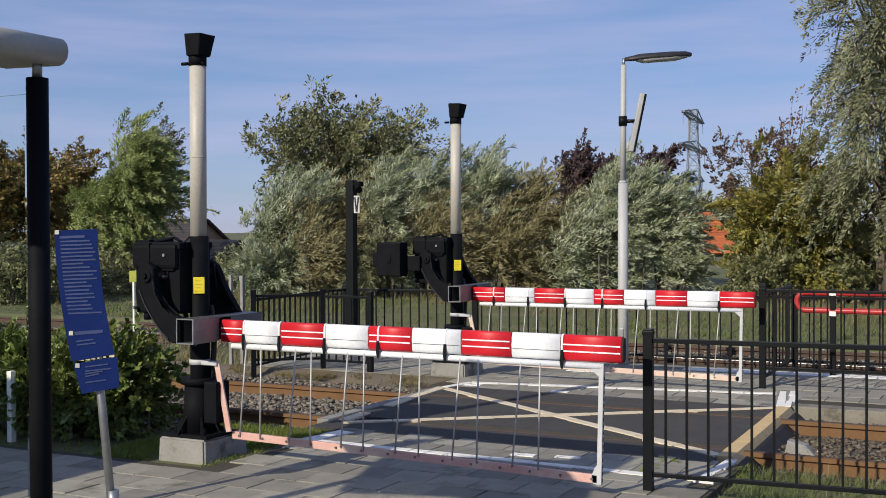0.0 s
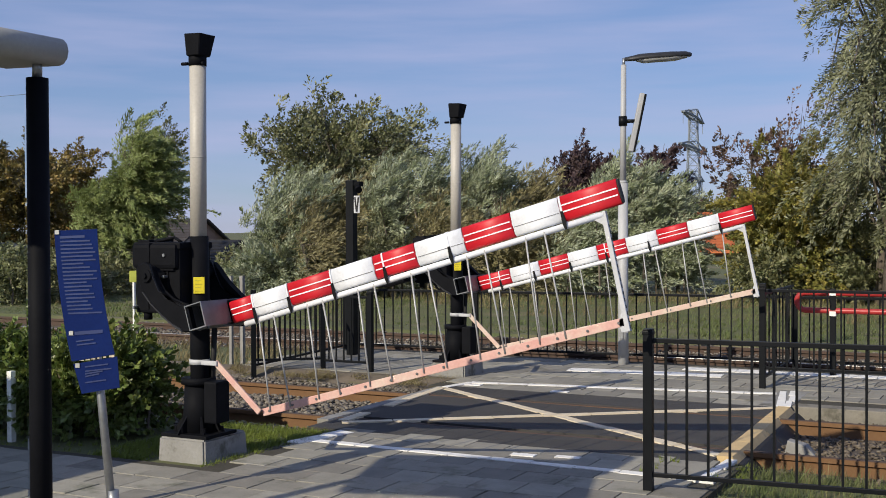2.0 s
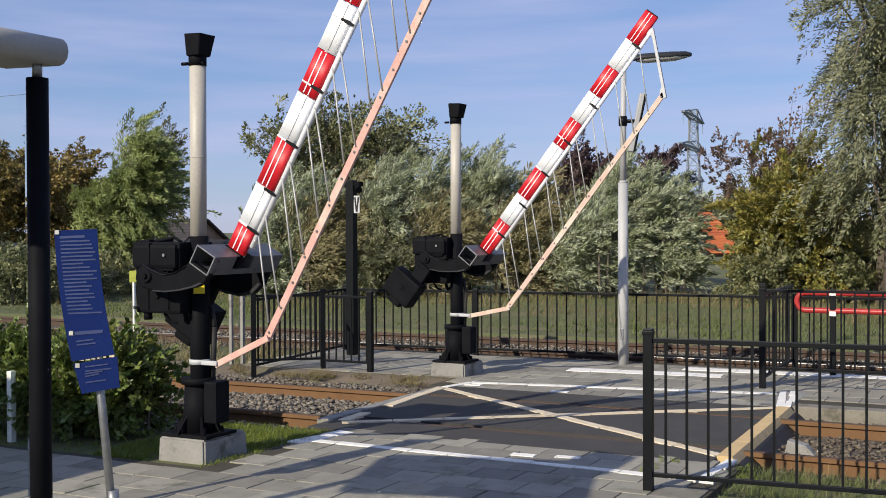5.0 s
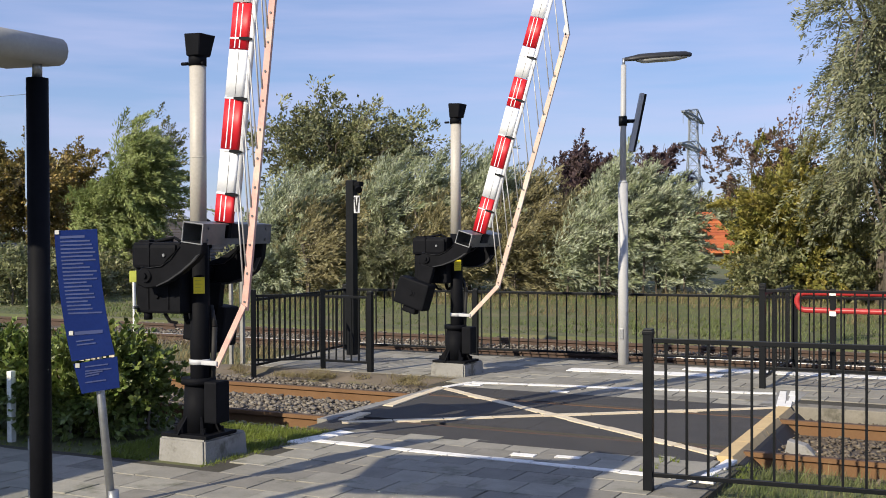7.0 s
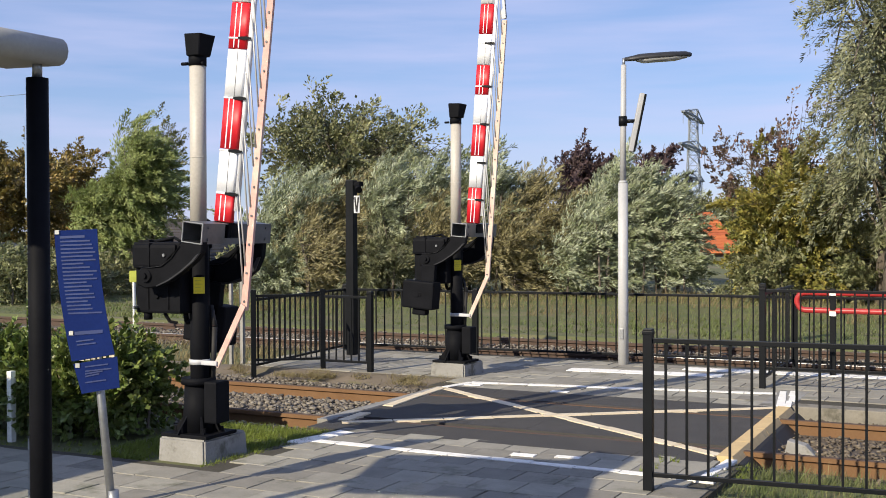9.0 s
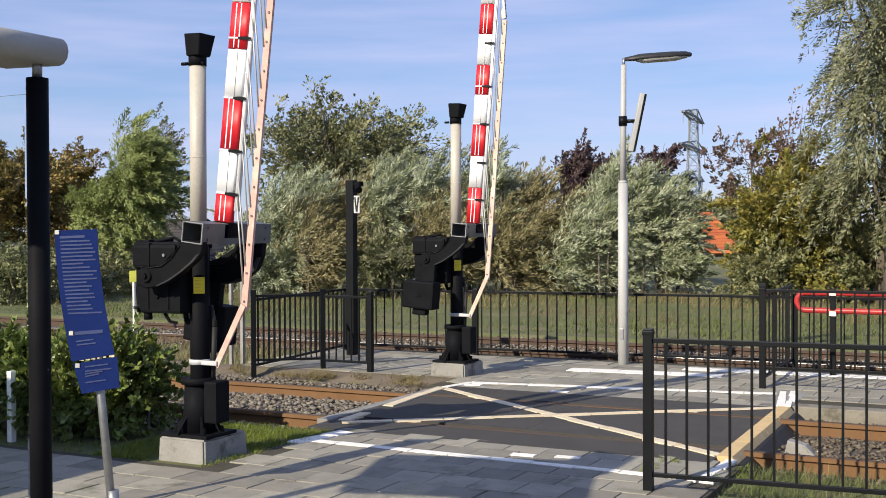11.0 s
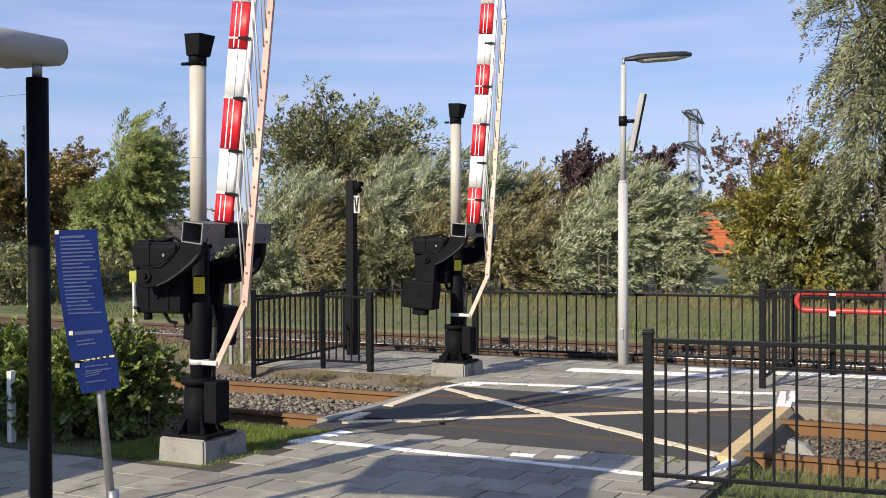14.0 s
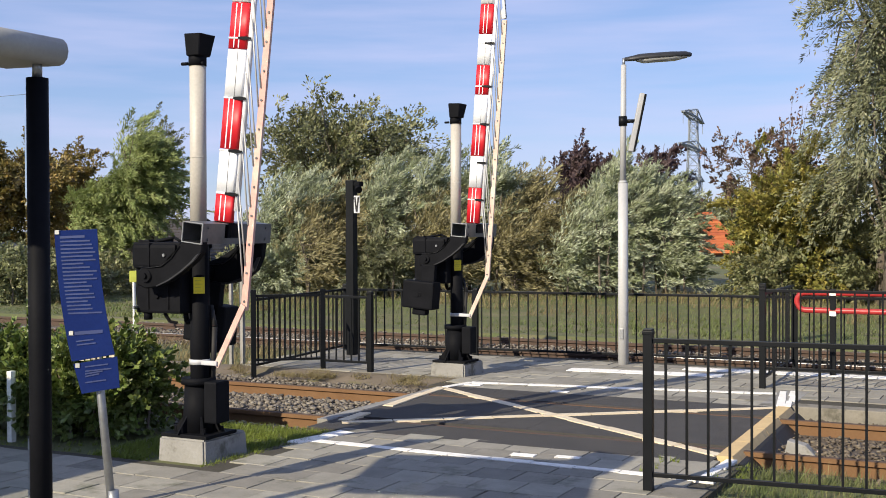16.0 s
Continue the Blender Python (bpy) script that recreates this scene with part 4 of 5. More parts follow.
house("cottage", -18.7, 70.2, 150, 5.2, 3.4, 0.7, 2.95, M["roofo"], "brick cottage with a bright orange tiled roof behind bushes", [(-1.3, -0.4, 0.5, "f"), (1.0, -0.4, 0.5, "f")])


def parked_car(x, y):
    ob = thing("parked_car", pose(x, y, -0.1, 0, 0, 40), "grey car half hidden under distant trees", "car")
    bm = made(prism, [(-2, 0.3), (2, 0.3), (2.05, 0.65), (1.9, 0.85), (1.0, 0.95), (0.5, 1.38), (-1.1, 1.4), (-1.9, 0.95), (-2.05, 0.7)], -0.8, 0.8, 0.05)
    part("body", bm, M["plate"], ob)
    for u in (-1.3, 1.3):
        for v in (-0.8, 0.66):
            w = part("wheel", made(tube, (u, v, 0.3), (u, v + 0.14, 0.3), 0.3, 0.3, 18), M["dark"], ob)
    part("windscreen", made(prism, [(-1.0, 0.98), (0.85, 0.98), (0.42, 1.32), (-1.0, 1.34)], -0.81, 0.81), M["glass"], ob)


parked_car(-27.5, 24.5)


def pylon(x, y):
    ob = thing("electricity_pylon", pose(x, y, 0, 0, 0, 96.5), "tall grey lattice electricity pylon in the distance", "pylon")
    bm = bmesh.new()

    def half(z):
        return 0.5 + 0.75 * max(0.0, 15.0 - z) / 15.0
    zs = [0, 2.4, 4.6, 6.6, 8.4, 10.0, 11.4, 12.6, 13.7, 14.7, 15.7, 16.6, 17.4]
    for z0, z1 in zip(zs, zs[1:]):
        a, b = half(z0), half(z1)
        c0 = [(-a, -a, z0), (a, -a, z0), (a, a, z0), (-a, a, z0)]
        c1 = [(-b, -b, z1), (b, -b, z1), (b, b, z1), (-b, b, z1)]
        for k in range(4):
            j = (k + 1) % 4
            tube(bm, c0[k], c1[k], 0.08, 0.08, 4)
            tube(bm, c0[k], c1[j], 0.045, 0.045, 4)
            tube(bm, c0[j], c1[k], 0.045, 0.045, 4)
            tube(bm, c1[k], c1[j], 0.035, 0.035, 4)
    part("tower", bm, M["pylon"], ob)
    for z, r in ((16.3, 8.9), (12.2, 11.0), (8.3, 9.0)):
        bm = bmesh.new()
        for s in (-1, 1):
            for yy in (-0.5, 0.5):
                tube(bm, (0, yy, z), (s * r, yy * 0.3, z), 0.17, 0.13, 4)
                tube(bm, (s * 0.5, yy, z + 1.0), (s * r, yy * 0.3, z), 0.09, 0.08, 4)
            for k in range(1, 9):
                u = s * r * k / 9
                v = 0.5 - 0.35 * k / 9
                tube(bm, (u, v, z), (u, -v, z), 0.04, 0.04, 4)
                tube(bm, (u, v, z), (u, v, z + 1.0 * (1 - k / 9)), 0.04, 0.04, 4)
            for k in (0.5, 0.98):
                tube(bm, (s * r * k, 0, z), (s * r * k, 0, z - 1.5), 0.05, 0.05, 4)
        part("cross_arm", bm, M["pylon"], ob)
    return ob


pylon(-39.0, 148.5)


# ---- plants ----
def leaves(name, c, d, length, width, material, rng, face):
    """Diamond leaves: centres c, directions d, turned to face the given way."""
    n = len(c)
    d = d / np.linalg.norm(d, axis=1, keepdims=True)
    s = np.cross(d, face)
    s /= np.linalg.norm(s, axis=1, keepdims=True) + 1e-9
    ln = (length * rng.uniform(0.6, 1.3, n))[:, None] / 2
    w = (width * rng.uniform(0.7, 1.3, n))[:, None] / 2
    v = np.stack([c - d * ln, c + s * w, c + d * ln, c - s * w], 1).reshape(-1, 3)
    f = np.arange(4 * n).reshape(n, 4)
    return from_arrays(name, v, f, material)


CROWNS = []


def plant(name, x, y, h, w, lo, label, category, material, n=8000, leaf=(0.14, 0.04), limbs=26, trunk=0.09, lean=(0.25, 0.1, 0.15),
          droop=0.0, clump=0.22, stems=1, seed=1, group="", deep=None, ragged=0.25, sway_by=0.8, z=-0.12, flat=0.0, sprays=6, slim=0.3, splay=0.55):
    rng = np.random.default_rng(seed)
    rnd = random.Random(seed)
    ob = thing(name, pose(x, y, z), label, category, group)
    deep = deep or w
    bm = bmesh.new()
    cz, rz = (lo + h) / 2, (h - lo) / 2
    feet = []
    for k in range(stems):
        fx, fy = (rnd.uniform(-0.3, 0.3) * w, rnd.uniform(-0.3, 0.3) * deep) if stems > 1 else (0, 0)
        tx, ty = fx * 1.3 + rnd.uniform(-0.12, 0.12) * w, fy * 1.3
        top = h * (rnd.uniform(0.6, 0.85))
        mid = (fx * 1.1 + rnd.uniform(-0.06, 0.06) * w, fy * 1.1, top * 0.5)
        tube(bm, (fx, fy, -0.3), mid, trunk, trunk * 0.7, 7)
        tube(bm, mid, (tx, ty, top), trunk * 0.7, trunk * 0.25, 6)
        feet.append((fx, fy, mid, (tx, ty, top)))
    tips = []
    for k in range(limbs):
        # a tip inside an uneven round crown
        while True:
            p = Vector((rnd.uniform(-1, 1), rnd.uniform(-1, 1), rnd.uniform(-1, 1)))
            if 0.15 < p.length < 1:
                break
        p = p.normalized() * (0.35 + 0.65 * rnd.random() ** 0.5) * (1 + rnd.uniform(-ragged, ragged))
        zz = max(-1.0 + flat, p.z)
        tip = Vector((p.x * w / 2, p.y * deep / 2, cz + zz * rz))
        fx, fy, mid, top = rnd.choice(feet)
        s = rnd.uniform(0.1, 0.9)
        a = Vector(mid).lerp(Vector(top), s) if tip.z > mid[2] * 0.9 else Vector((fx, fy, 0)).lerp(Vector(mid), rnd.uniform(0.4, 1))
        m = a.lerp(tip, 0.55) + Vector((rnd.uniform(-0.1, 0.1) * w, 0, 0.08 * rz + (0.12 * rz if droop else 0)))
        r = trunk * rnd.uniform(0.16, 0.3)
        tube(bm, a, m, r, r * 0.65, 5, False)
        tube(bm, m, tip, r * 0.65, r * 0.2, 5, False)
        tips.append((a, m, tip))
    part("trunk", bm, M["bark"], ob)
    # leafy sprays along the limbs, each with leaves splayed about its own axis
    cs, ds, fs = [], [], []
    per = max(6, n // (limbs * sprays))
    for a, m, tip in tips:
        along = np.array(tip - a)
        along = along / (np.linalg.norm(along) + 1e-6)
        for k in range(sprays):
            s = rng.uniform(0.1, 1.0)
            base = np.array(m.lerp(tip, s)) + rng.normal(size=3) * clump * 0.7
            out = np.array((base[0] / w, base[1] / deep, (base[2] - cz) / (2 * rz)))
            out = out / (np.linalg.norm(out) + 1e-6)
            d0 = out * 0.5 + along * 0.5 + np.array(lean) * 2 + rng.normal(size=3) * 0.3 + np.array((0, 0, -droop))
            d0 /= np.linalg.norm(d0)
            L = clump * rng.uniform(1.3, 2.6)
            t = rng.uniform(-0.4, 1, (per, 1))
            side = rng.normal(size=(per, 3))
            side -= d0 * (side @ d0)[:, None]
            c = base + d0 * t * L + side * clump * slim * (1.05 - 0.75 * t)
            c[:, 2] -= (np.maximum(t[:, 0], 0) ** 2) * L * (0.15 + droop * 0.6)
            cs.append(c)
            ds.append(d0 + side * splay + rng.normal(size=(per, 3)) * 0.15)
            turned = out * 0.8 + np.array((0, 0, 0.45)) + rng.normal(size=3) * 0.5
            fs.append(turned + rng.normal(size=(per, 3)) * 0.4)
    c, d, face = np.concatenate(cs), np.concatenate(ds), np.concatenate(fs)
    c[:, 2] = np.maximum(c[:, 2], 0.02)
    crown = part("crown", leaves("crown", c, d, leaf[0], leaf[1], material, rng, face), None, ob)
    CROWNS.append((crown, sway_by, seed))
    return ob


HEDGE = "willow bushes behind the meadow"
for k, (x, y, h, w, mm, n) in enumerate((
        (-17.55, 24.6, 2.5, 1.6, "willow", 7000), (-16.9, 25.0, 2.95, 2.0, "willow", 8000), (-15.95, 26.1, 3.05, 1.9, "willowb", 8000),
        (-14.8, 26.1, 3.45, 2.0, "willow", 9000), (-13.7, 26.7, 3.45, 1.9, "willow", 9000), (-12.7, 27.2, 3.65, 1.8, "willow", 9000),
        (-11.7, 27.7, 3.0, 2.0, "willowb", 9000), (-10.65, 28.2, 2.5, 1.9, "willowb", 8000), (-9.1, 28.0, 3.5, 1.9, "willow", 10000),
        (-8.15, 28.4, 3.15, 1.6, "willow", 9000), (-16.2, 24.6, 2.2, 1.9, "willowb", 5000), (-13.2, 26.0, 2.4, 2.0, "willowb", 5000), (-10.0, 27.3, 2.2, 2.2, "willow", 5000), (-11.6, 26.9, 2.0, 2.0, "willowb", 5000))):
    plant("willow_bush", x, y, h * 1.1, w * 1.08, 0.15, "windblown grey-green willow bush" if mm == "willow" else "windblown willow bush turning brown", "bush", M[mm], int(n * 2.7), (0.135, 0.027),
          60, 0.035, (0.5, 0.22, 0.26), stems=6, seed=10 + k, group=HEDGE, clump=0.25, ragged=0.14, sway_by=1.2, splay=0.36, slim=0.27)
plant("maple_tree", -19.15, 30.75, 6.2, 6.4, 1.9, "dark green broadleaf tree with a ragged round crown", "tree", M["leaf"], 36000, (0.125, 0.065), 130, 0.13, (0.25, 0.05, 0.0), seed=31, clump=0.27, stems=1, ragged=0.17, slim=0.45)
plant("plum_tree", -11.45, 32.1, 4.3, 2.3, 1.4, "purple-leaved small tree behind the willows", "tree", M["purple"], 32000, (0.1, 0.05), 70, 0.08, seed=32, clump=0.2, stems=3)
plant("plum_tree", -9.6, 32.35, 4.4, 1.9, 1.5, "purple-brown small tree behind the willows", "tree", M["purple"], 14000, (0.1, 0.05), 30, 0.07, seed=37, clump=0.2, stems=2)
plant("hawthorn_tree", -4.85, 27.85, 3.55, 3.1, 0.1, "yellow-green autumn shrub tree behind the fence", "tree", M["ochre"], 44000, (0.095, 0.055), 72, 0.08, (0.1, 0, 0.05), seed=33, clump=0.22, stems=4)
plant("hawthorn_tree", -5.55, 28.0, 2.6, 1.8, 0.1, "low yellow-green shrub beside the autumn tree", "bush", M["ochre"], 17000, (0.095, 0.055), 44, 0.04, (0.1, 0, 0.05), seed=46, clump=0.2, stems=3)
plant("hawthorn_tree", -5.3, 29.9, 3.65, 2.0, 1.9, "rust-brown autumn tree with open branches", "tree", M["autumn"], 9000, (0.1, 0.055), 40, 0.05, (0.1, 0, 0.05), seed=34, clump=0.2, stems=2, ragged=0.3)
plant("hawthorn_tree", -6.3, 29.5, 4.75, 2.4, 2.1, "sparse reddish tree with bare twigs against the sky", "tree", M["russet"], 2400, (0.1, 0.055), 40, 0.04, (0.2, 0, 0.1), seed=35, clump=0.13, stems=1, ragged=0.4, sprays=2)
plant("hawthorn_tree", -5.25, 30.1, 5.0, 2.0, 2.6, "sparse reddish tree with bare twigs against the sky", "tree", M["russet"], 1700, (0.1, 0.06), 40, 0.07, (0.2, 0, 0.1), seed=39, clump=0.16, stems=3, ragged=0.35)
plant("hawthorn_tree", -17.6, 76.0, 4.3, 6.0, 0.3, "dark green broad bush behind the orange-roofed cottage", "bush", M["leaf"], 12000, (0.24, 0.14), 44, 0.08, (0.1, 0, 0.05), seed=47, clump=0.5, stems=4, z=-0.3)
plant("willow_tree", -2.45, 25.65, 8.6, 3.9, 1.0, "tall grey-green willow with drooping branches", "tree", M["olive"], 60000, (0.12, 0.032), 110, 0.16, (-0.1, 0, -0.1), droop=0.5, seed=36, clump=0.3, stems=3, ragged=0.22)
plant("willow_tree", -0.7, 24.2, 5.2, 3.2, 0.1, "tall grey-green willow with drooping branches", "tree", M["olive"], 44000, (0.13, 0.036), 60, 0.12, (-0.1, 0, -0.1), droop=0.4, seed=38, clump=0.28, stems=3)
plant("willow_tree", -23.4, 26.2, 4.95, 2.0, 1.4, "pale green young willow with a forked trunk", "tree", M["pale"], 48000, (0.14, 0.03), 76, 0.055, (0.45, 0.15, 0.1), seed=41, clump=0.27, stems=2, droop=0.15, ragged=0.32, sway_by=1.5, splay=0.36)
plant("willow_tree", -24.35, 25.7, 3.5, 1.7, 1.0, "low pale green willow leaning in the wind", "tree", M["pale"], 30000, (0.14, 0.03), 56, 0.045, (0.5, 0.15, 0.1), seed=45, clump=0.27, stems=2, droop=0.15, ragged=0.3, sway_by=1.5, splay=0.36)
plant("willow_tree", -25.9, 29.7, 5.45, 1.6, 2.0, "darker green young tree with open lower branches", "tree", M["leaf"], 15000, (0.1, 0.04), 34, 0.05, (0.3, 0.1, 0.05), seed=44, clump=0.22, stems=1, ragged=0.3, sway_by=1.2)
plant("chestnut_tree", -29.0, 25.4, 4.85, 5.2, 0.5, "yellow-brown autumn tree beyond the meadow", "tree", M["autumn"], 52000, (0.12, 0.075), 80, 0.1, (0.1, 0, 0), seed=42, clump=0.27, stems=2, slim=0.45)
plant("chestnut_tree", -32.0, 30.7, 5.2, 4.6, 0.5, "rust-brown autumn tree beyond the meadow", "tree", M["autumn"], 40000, (0.12, 0.07), 70, 0.08, (0.1, 0, 0), seed=43, clump=0.25, stems=2, slim=0.45)
for k, (x, y, h, w, mm) in enumerate(((-21.3, 19.4, 1.15, 2.4, "leaf"), (-21.8, 21.4, 1.0, 2.2, "leaf"), (-25.6, 21.2, 1.7, 4.0, "leaf"), (-23.4, 22.2, 1.2, 3.0, "leaf"), (-22.6, 24.3, 0.9, 4.0, "leaf"), (-20.3, 26.5, 0.8, 3.4, "leaf"), (-19.0, 27.5, 0.9, 3.0, "leaf"), (-17.2, 24.0, 1.5, 1.9, "willow"), (-14.9, 25.3, 1.7, 1.9, "olive"),
                                      (-5.2, 27.3, 1.5, 2.2, "leaf"), (-3.4, 27.6, 2.0, 3.0, "leaf"), (-1.6, 27.0, 2.0, 3.5, "leaf"), (-2.2, 29.5, 3.4, 3.5, "leaf"))):
    plant("undergrowth_bush", x, y, h, w, 0.05, "dark green undergrowth at the meadow edge", "bush", M[mm], 9000 if mm == "leaf" else 14000, (0.1, 0.055) if mm == "leaf" else (0.13, 0.027), 30, 0.03, (0.1, 0, 0.05), seed=60 + k, clump=0.24, stems=5, group="undergrowth", sway_by=0.4)
# garden hedge beside the pavement
for k, (x, y, h, w, dd) in enumerate(((-7.75, 6.9, 0.76, 1.4, 1.1), (-7.05, 6.85, 0.76, 1.2, 1.0), (-6.5, 6.9, 0.78, 0.95, 0.85), (-8.6, 7.0, 0.76, 1.3, 1.2))):
    plant("hedge_bush", x, y, h, w, 0.0, "leafy green garden hedge bush beside the pavement", "bush", M["hedge"], 12000, (0.062, 0.04), 60, 0.014, (0.05, -0.05, 0.1), seed=80 + k, clump=0.1,
          stems=7, group="hedge by the pavement", deep=dd, z=-0.03, sway_by=0.8, ragged=0.15)


# ---- grass, stones ----
def blades(name, n, area, h, wid, material, label, seed, lean=0.35, keep=None):
    rng = np.random.default_rng(seed)
    x0, x1, y0, y1, z0 = area
    # tufts
    tuft = np.stack([rng.uniform(x0, x1, n // 7), rng.uniform(y0, y1, n // 7)], 1)
    p = np.repeat(tuft, 7, 0) + rng.normal(size=(n // 7 * 7, 2)) * h * 0.25
    if keep:
        p = p[keep(p[:, 0], p[:, 1])]
    m = len(p)
    hh = h * rng.uniform(0.4, 1.3, m)
    a = rng.uniform(0, 2 * np.pi, m)
    dx = np.stack([np.cos(a), np.sin(a), np.zeros(m)], 1) * wid / 2
    b = np.concatenate([p, np.full((m, 1), z0)], 1)
    off = rng.normal(size=(m, 2)) * (lean * hh)[:, None] + np.array((0.25, 0.1)) * hh[:, None]
    t = b + np.concatenate([off, hh[:, None]], 1)
    v = np.stack([b - dx, b + dx, t], 1).reshape(-1, 3)
    ob = new(name, from_arrays(name, v, np.arange(3 * m).reshape(m, 3), material))
    return tagged(ob, label, "grass", kind="stuff")


blades("meadow_grass", 100000, (-26, 3, 16.4, 30, -0.15), 0.10, 0.016, M["grass"], "rough green and straw-coloured meadow grass", 1)
blades("meadow_grass", 24000, (-24, 2, 19.5, 29, -0.12), 0.22, 0.014, M["dry"], "tall straw-coloured grass before the bushes", 2, keep=lambda x, y: (y - 19.5) * 0.22 + np.sin(x * 0.9 + y) + np.sin(x * 2.3 - y * 1.7) > 1.2)
blades("verge_grass", 16000, (-6.0, -4.76, 6.1, 7.62, -0.03), 0.042, 0.006, M["grassg"], "short fresh green grass beside the footing", 3, keep=lambda x, y: (x < -4.80 - 0.05 * (y < 6.9) + 0.02 * np.sin(y * 9)) & ((y > 6.75) | (x > -4.99) | (x < -5.5)))
blades("verge_grass", 9000, (-1.78, 1.2, 6.95, 7.8, -0.1), 0.10, 0.008, M["grass"], "fresh green grass beside the railing", 4)
blades("verge_grass", 7000, (-1.64, 1.2, 6.42, 7.1, -0.09), 0.085, 0.008, M["grass"], "fresh green grass beside the railing", 9)
blades("dry_grass", 1200, (-1.7, 1.2, 6.4, 7.9, -0.09), 0.1, 0.006, M["dry"], "dry stalks in the grass beside the railing", 10)
blades("dry_grass", 7500, (-8.3, -5.35, 10.42, 11.02, -0.04), 0.06, 0.007, M["dry"], "dry brown grass tufts beside the track", 5, lean=0.8, keep=lambda x, y: np.sin(x * 5.1) + np.sin(x * 11.7 + y * 9) + np.sin(y * 13 - x * 3) > 0.2)
blades("dry_grass", 3500, (-16, -8.1, 10.4, 13.3, -0.1), 0.17, 0.012, M["dry"], "dry brown grass beside the old path", 6)
blades("verge_grass", 700, (-7.8, -5.4, 5.98, 6.5, -0.04), 0.04, 0.007, M["grassg"], "thin green grass below the hedge", 7)
blades("verge_grass", 700, (-2.3, -1.2, 7.1, 7.66, 0.0), 0.035, 0.006, M["grassg"], "moss and weeds between the tiles", 8, keep=lambda x, y: np.sin(x * 10.5) + np.sin(y * 21) > 0.9)


def stones(name, n, area, z, size, label, seed, look_of="stone"):
    rng = np.random.default_rng(seed)
    x0, x1, y0, y1 = area
    c = np.stack([rng.uniform(x0, x1, n), rng.uniform(y0, y1, n), np.full(n, z)], 1)
    ok = np.ones(n, bool)
    for r in (R1, R2, R3, R4):
        ok &= np.abs(c[:, 1] - r) > 0.085
    c = c[ok]
    n = len(c)
    c[:, 2] += rng.uniform(-0.012, 0.03, n)
    base = np.array(((1, 0, 0), (-1, 0, 0), (0, 1, 0), (0, -1, 0), (0, 0, 1), (0, 0, -1)), float)
    tri = np.array(((0, 2, 4), (2, 1, 4), (1, 3, 4), (3, 0, 4), (2, 0, 5), (1, 2, 5), (3, 1, 5), (0, 3, 5)))
    s = size * rng.uniform(0.35, 1.35, (n, 1, 1)) * np.array((1.25, 1.0, 0.7))
    v = base[None] * rng.uniform(0.6, 1.2, (n, 6, 1)) + rng.normal(size=(n, 6, 3)) * 0.18
    q = rng.normal(size=(n, 3, 3))
    q, _ = np.linalg.qr(q)
    v = np.einsum("nij,nkj->nki", q, v) * s + c[:, None]
    f = (tri[None] + 6 * np.arange(n)[:, None, None]).reshape(-1, 3)
    return tagged(new(name, from_arrays(name, v.reshape(-1, 3), f, M[look_of])), label, "stones", kind="stuff")


stones("ballast_stones", 12500, (-11.5, -5.36, 7.72, 10.3), -0.128, 0.027, "grey-brown crushed stone between the rails", 1)
stones("ballast_stones", 9000, (-1.74, 1.5, 8.0, 10.4), -0.135, 0.022, "brown crushed stone between the rails", 2, "stoneb")
stones("ballast_stones", 12000, (-15, 0, 13.35, 16.2), -0.10, 0.024, "grey-brown crushed stone of the far track", 3)
stones("ballast_stones", 2800, (-11, -5.4, 10.2, 10.62), -0.10, 0.022, "grey-brown crushed stone along the track edge", 4)

# ---- markings ----
paint("crossing_line", (-5.16, 10.1), (-1.9, 7.9), 0.1, M["markc"], "worn cream diagonal line across the deck", piece=0.42, keep=1, seed=3, z=0.006)
paint("crossing_line", (-5.0, 7.93), (-1.96, 10.24), 0.085, M["markc"], "worn cream diagonal line across the deck", piece=0.42, keep=1, seed=4, z=0.0085)
paint("deck_edge_line", (-5.02, 8.0), (-5.2, 10.12), 0.1, M["markc"], "worn cream line along the deck edge", piece=0.4, keep=0.9, seed=5, z=0.011)
paint("stop_line", (-4.86, 7.17), (-1.72, 7.08), 0.085, M["mark"], "worn white line across the near pavement", seed=6, keep=1)
paint("stop_line", (-4.86, 7.02), (-4.74, 7.6), 0.16, M["mark"], "worn white blocks along the pavement edge", seed=7, keep=1, piece=0.2)
paint("stop_line", (-5.12, 10.62), (-2.12, 11.13), 0.11, M["mark"], "worn white line across the far pavement", seed=8, keep=0.97)
paint("stop_line", (-5.2, 10.2), (-5.1, 10.62), 0.09, M["mark"], "worn white line along the far pavement edge", seed=9, keep=1)
paint("guide_line", (-4.6, 12.1), (-2.9, 12.25), 0.29, M["mark"], "white tile line across the far pavement", seed=10, keep=1)
paint("guide_line", (-3.45, 12.72), (3.0, 13.0), 0.26, M["mark"], "white tile line along the far platform", seed=11, keep=1)
for k, (x, y) in enumerate(((-4.04, 10.37), (-3.13, 7.33), (-2.82, 7.38), (-5.02, 10.48))):
    paint("loose_mark", (x - 0.09, y), (x + 0.09, y + 0.01), 0.09, M["mark"], "small worn white patch on the tiles", seed=20 + k, keep=1)

paint("stop_line", (-1.81, 7.16), (-1.79, 7.8), 0.075, M["mark"], "worn white line along the pavement edge", seed=31, keep=1)
paint("kerb_line", (-2.10, 11.3), (-1.945, 10.33), 0.07, M["mark"], "white-painted strip on the kerb block", seed=32, keep=1, z=0.007)
paint("kerb_line", (-2.0, 11.36), (-1.87, 10.34), 0.06, M["mark"], "white-painted strip on the kerb block", seed=33, keep=1, z=0.007)

# ---- pavement tiles ----
T = 0.3


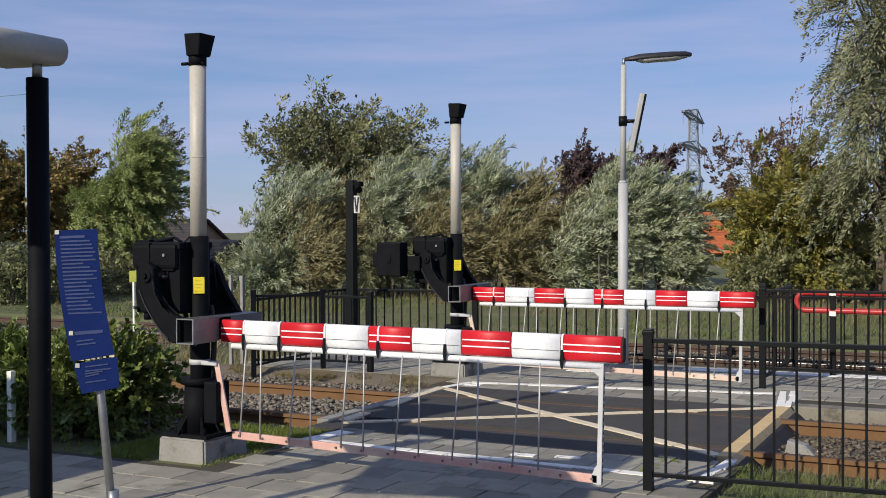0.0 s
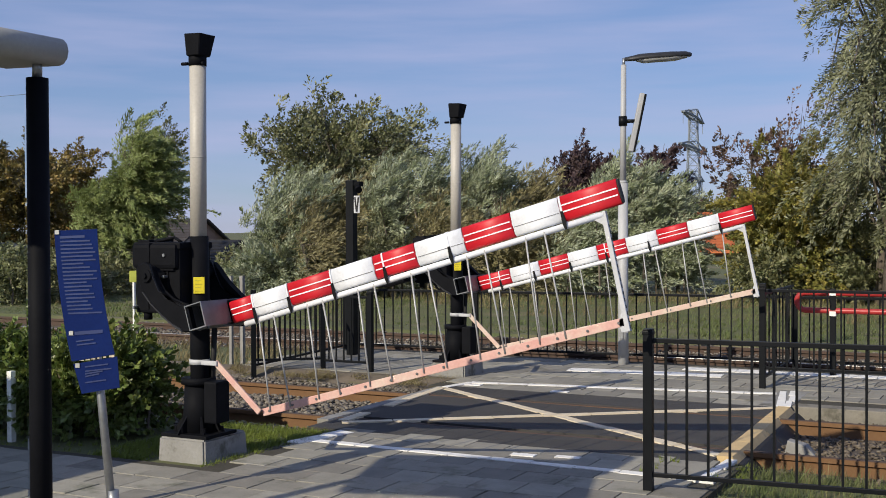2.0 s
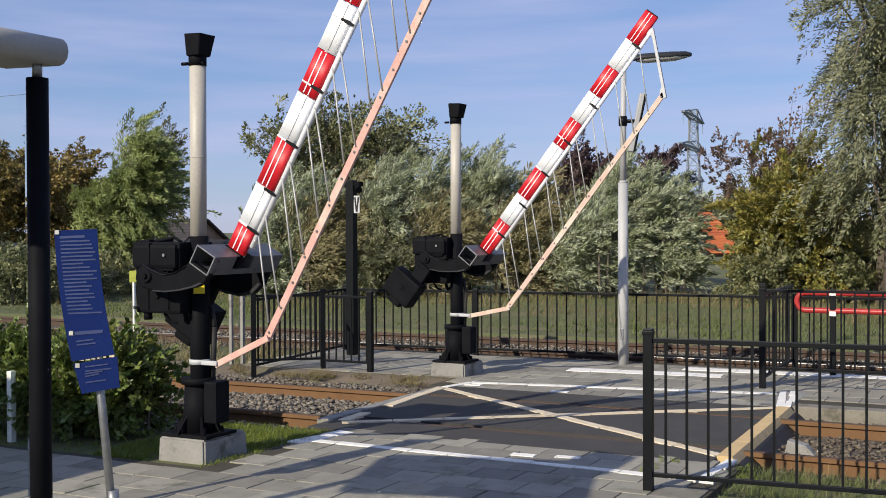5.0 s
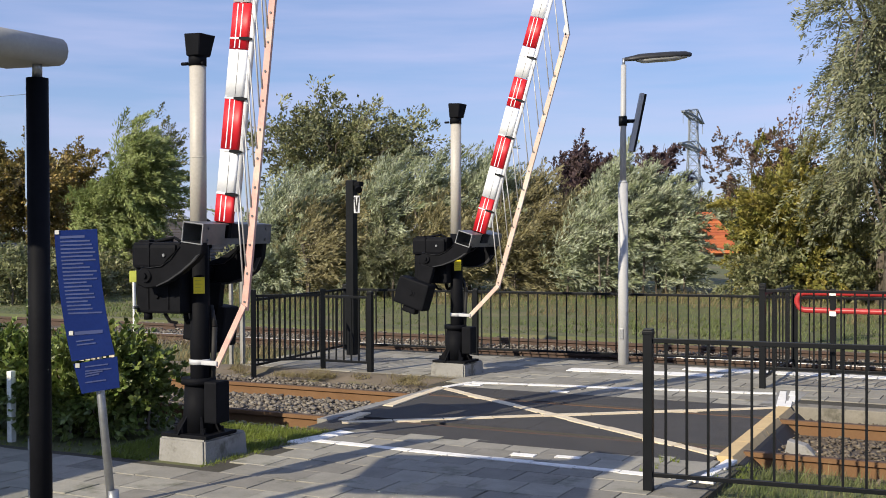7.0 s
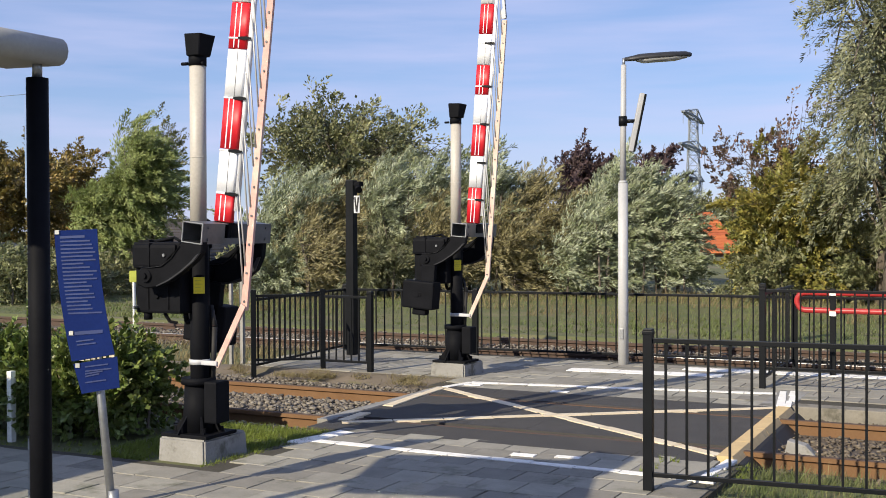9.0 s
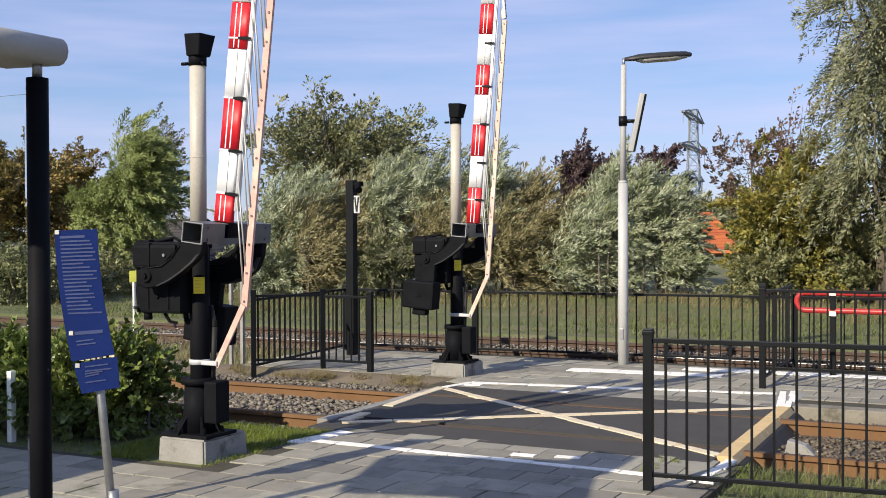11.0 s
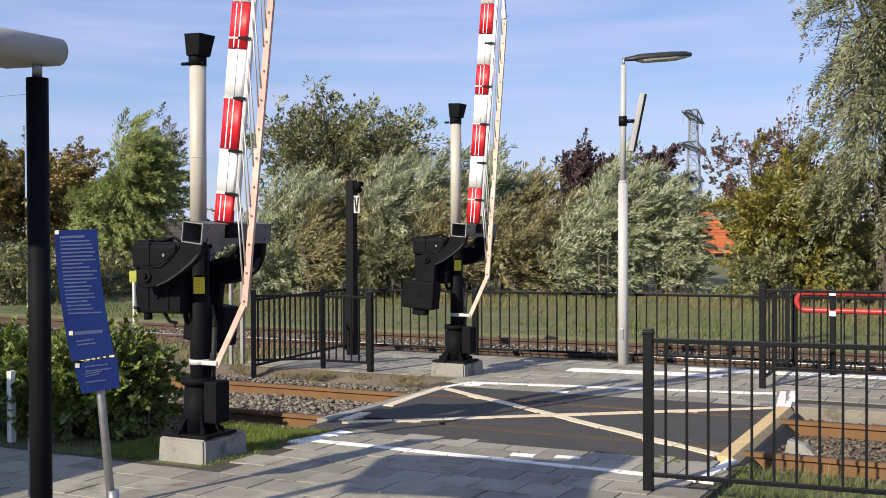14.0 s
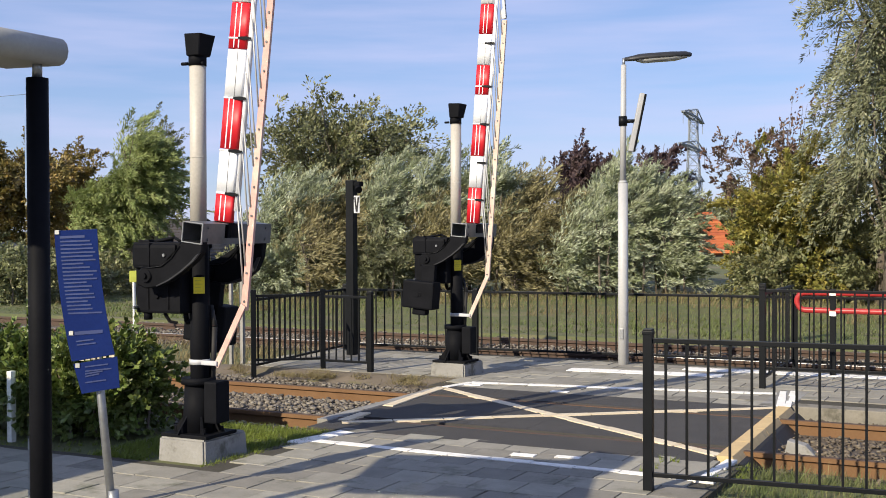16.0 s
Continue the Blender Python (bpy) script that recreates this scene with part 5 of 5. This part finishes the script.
def tile_mesh(w, d):
    bm = made(box, -w / 2 + 0.0035, w / 2 - 0.0035, -d / 2 + 0.0035, d / 2 - 0.0035, -0.05, 0.0, 0.0)
    top = [f for f in bm.faces if f.normal.z > 0.9]
    bmesh.ops.bevel(bm, geom=[e for f in top for e in f.edges], offset=0.0025, segments=1, affect="EDGES")
    return data("tile", bm, M["tile"])


def pavement(name, label, inside, x0, x1, y0, y1, near, bed):
    ob = tagged(part(name, made(box, *bed, -0.3, -0.009), M["joint"]), label, "pavement", kind="structure")
    me = tile_mesh(T, T)
    rnd = random.Random(name + str(x0))
    rest = []
    j = 0
    y = y0
    while y < y1:
        x = x0 - (T / 2 if j % 2 else 0)
        while x < x1:
            if inside(x, y):
                m = pose(x + rnd.uniform(-0.002, 0.002), y + rnd.uniform(-0.002, 0.002), rnd.uniform(-0.003, 0.002), rnd.uniform(-0.3, 0.3), rnd.uniform(-0.3, 0.3), rnd.uniform(-0.5, 0.5))
                rest.append((near(x, y), m))
            x += T
        y += T
        j += 1
    rest.sort(key=lambda r: r[0])
    for k, (_, m) in enumerate(rest[:290]):
        part("tile", me, None, ob, "", m)
    if len(rest) > 290:
        bm = bmesh.new()
        for _, m in rest[290:]:
            box(bm, -T / 2 + 0.0035, T / 2 - 0.0035, -T / 2 + 0.0035, T / 2 - 0.0035, -0.05, 0.0, 0, m)
        tagged(part("outer_tiles", bm, M["tile"], ob), kind="stuff")


pavement("pavement", "grey concrete tile pavement before the crossing, in staggered rows", lambda x, y: (x > -4.78 or y < 5.92) and (x < -1.72 or y < 6.35),
         -8.0, 1.0, -2.0, 7.62, lambda x, y: abs(x + 3.4) + abs(y - 6.6), (-4.93, -1.68, 5.5, 7.66))
strip("pavement_bed", -9.0, -4.93, -8.0, 6.05, -0.3, -0.009, M["joint"], "sandy bed below the near tiles", "pavement bed")
strip("pavement_bed", -4.93, 2.0, -8.0, 5.5, -0.3, -0.009, M["joint"], "sandy bed below the near tiles", "pavement bed")
strip("pavement_bed", -1.6, 2.0, 5.5, 6.42, -0.3, -0.009, M["joint"], "sandy bed below the near tiles", "pavement bed")
pavement("far_pavement", "grey concrete tile pavement beyond the crossing, in staggered rows", lambda x, y: (x > -5.3 or y > 10.95) and (x < -2.1 or y > 10.75),
         -8.1, 3.0, 10.45, 13.1, lambda x, y: abs(x + 3.6) + abs(y - 11.6), (-8.25, 3.3, 10.903, 13.22))
strip("pavement_bed", -5.45, -1.9, 10.31, 10.9, -0.3, -0.009, M["joint"], "sandy bed below the far tiles", "pavement bed")
strip("pavement_bed", -1.9, 3.3, 10.62, 10.9, -0.3, -0.009, M["joint"], "sandy bed below the far tiles", "pavement bed")


def sway():
    """Crowns rock a little in the wind."""
    for crown, amount, seed in CROWNS:
        rnd = random.Random(seed)
        ph, q = rnd.uniform(0, 6), rnd.uniform(0.9, 1.3)
        rows = []
        for k in range(33):
            t = k * 0.5
            a = amount * (0.6 * math.sin(2.3 * q * t + ph) + 0.4 * math.sin(4.1 * q * t + ph * 2))
            b = 0.5 * amount * math.sin(1.7 * q * t + ph)
            rows.append((t, pose(0, 0, 0, b, a, 0)))
        walk(crown, rows)


motions()
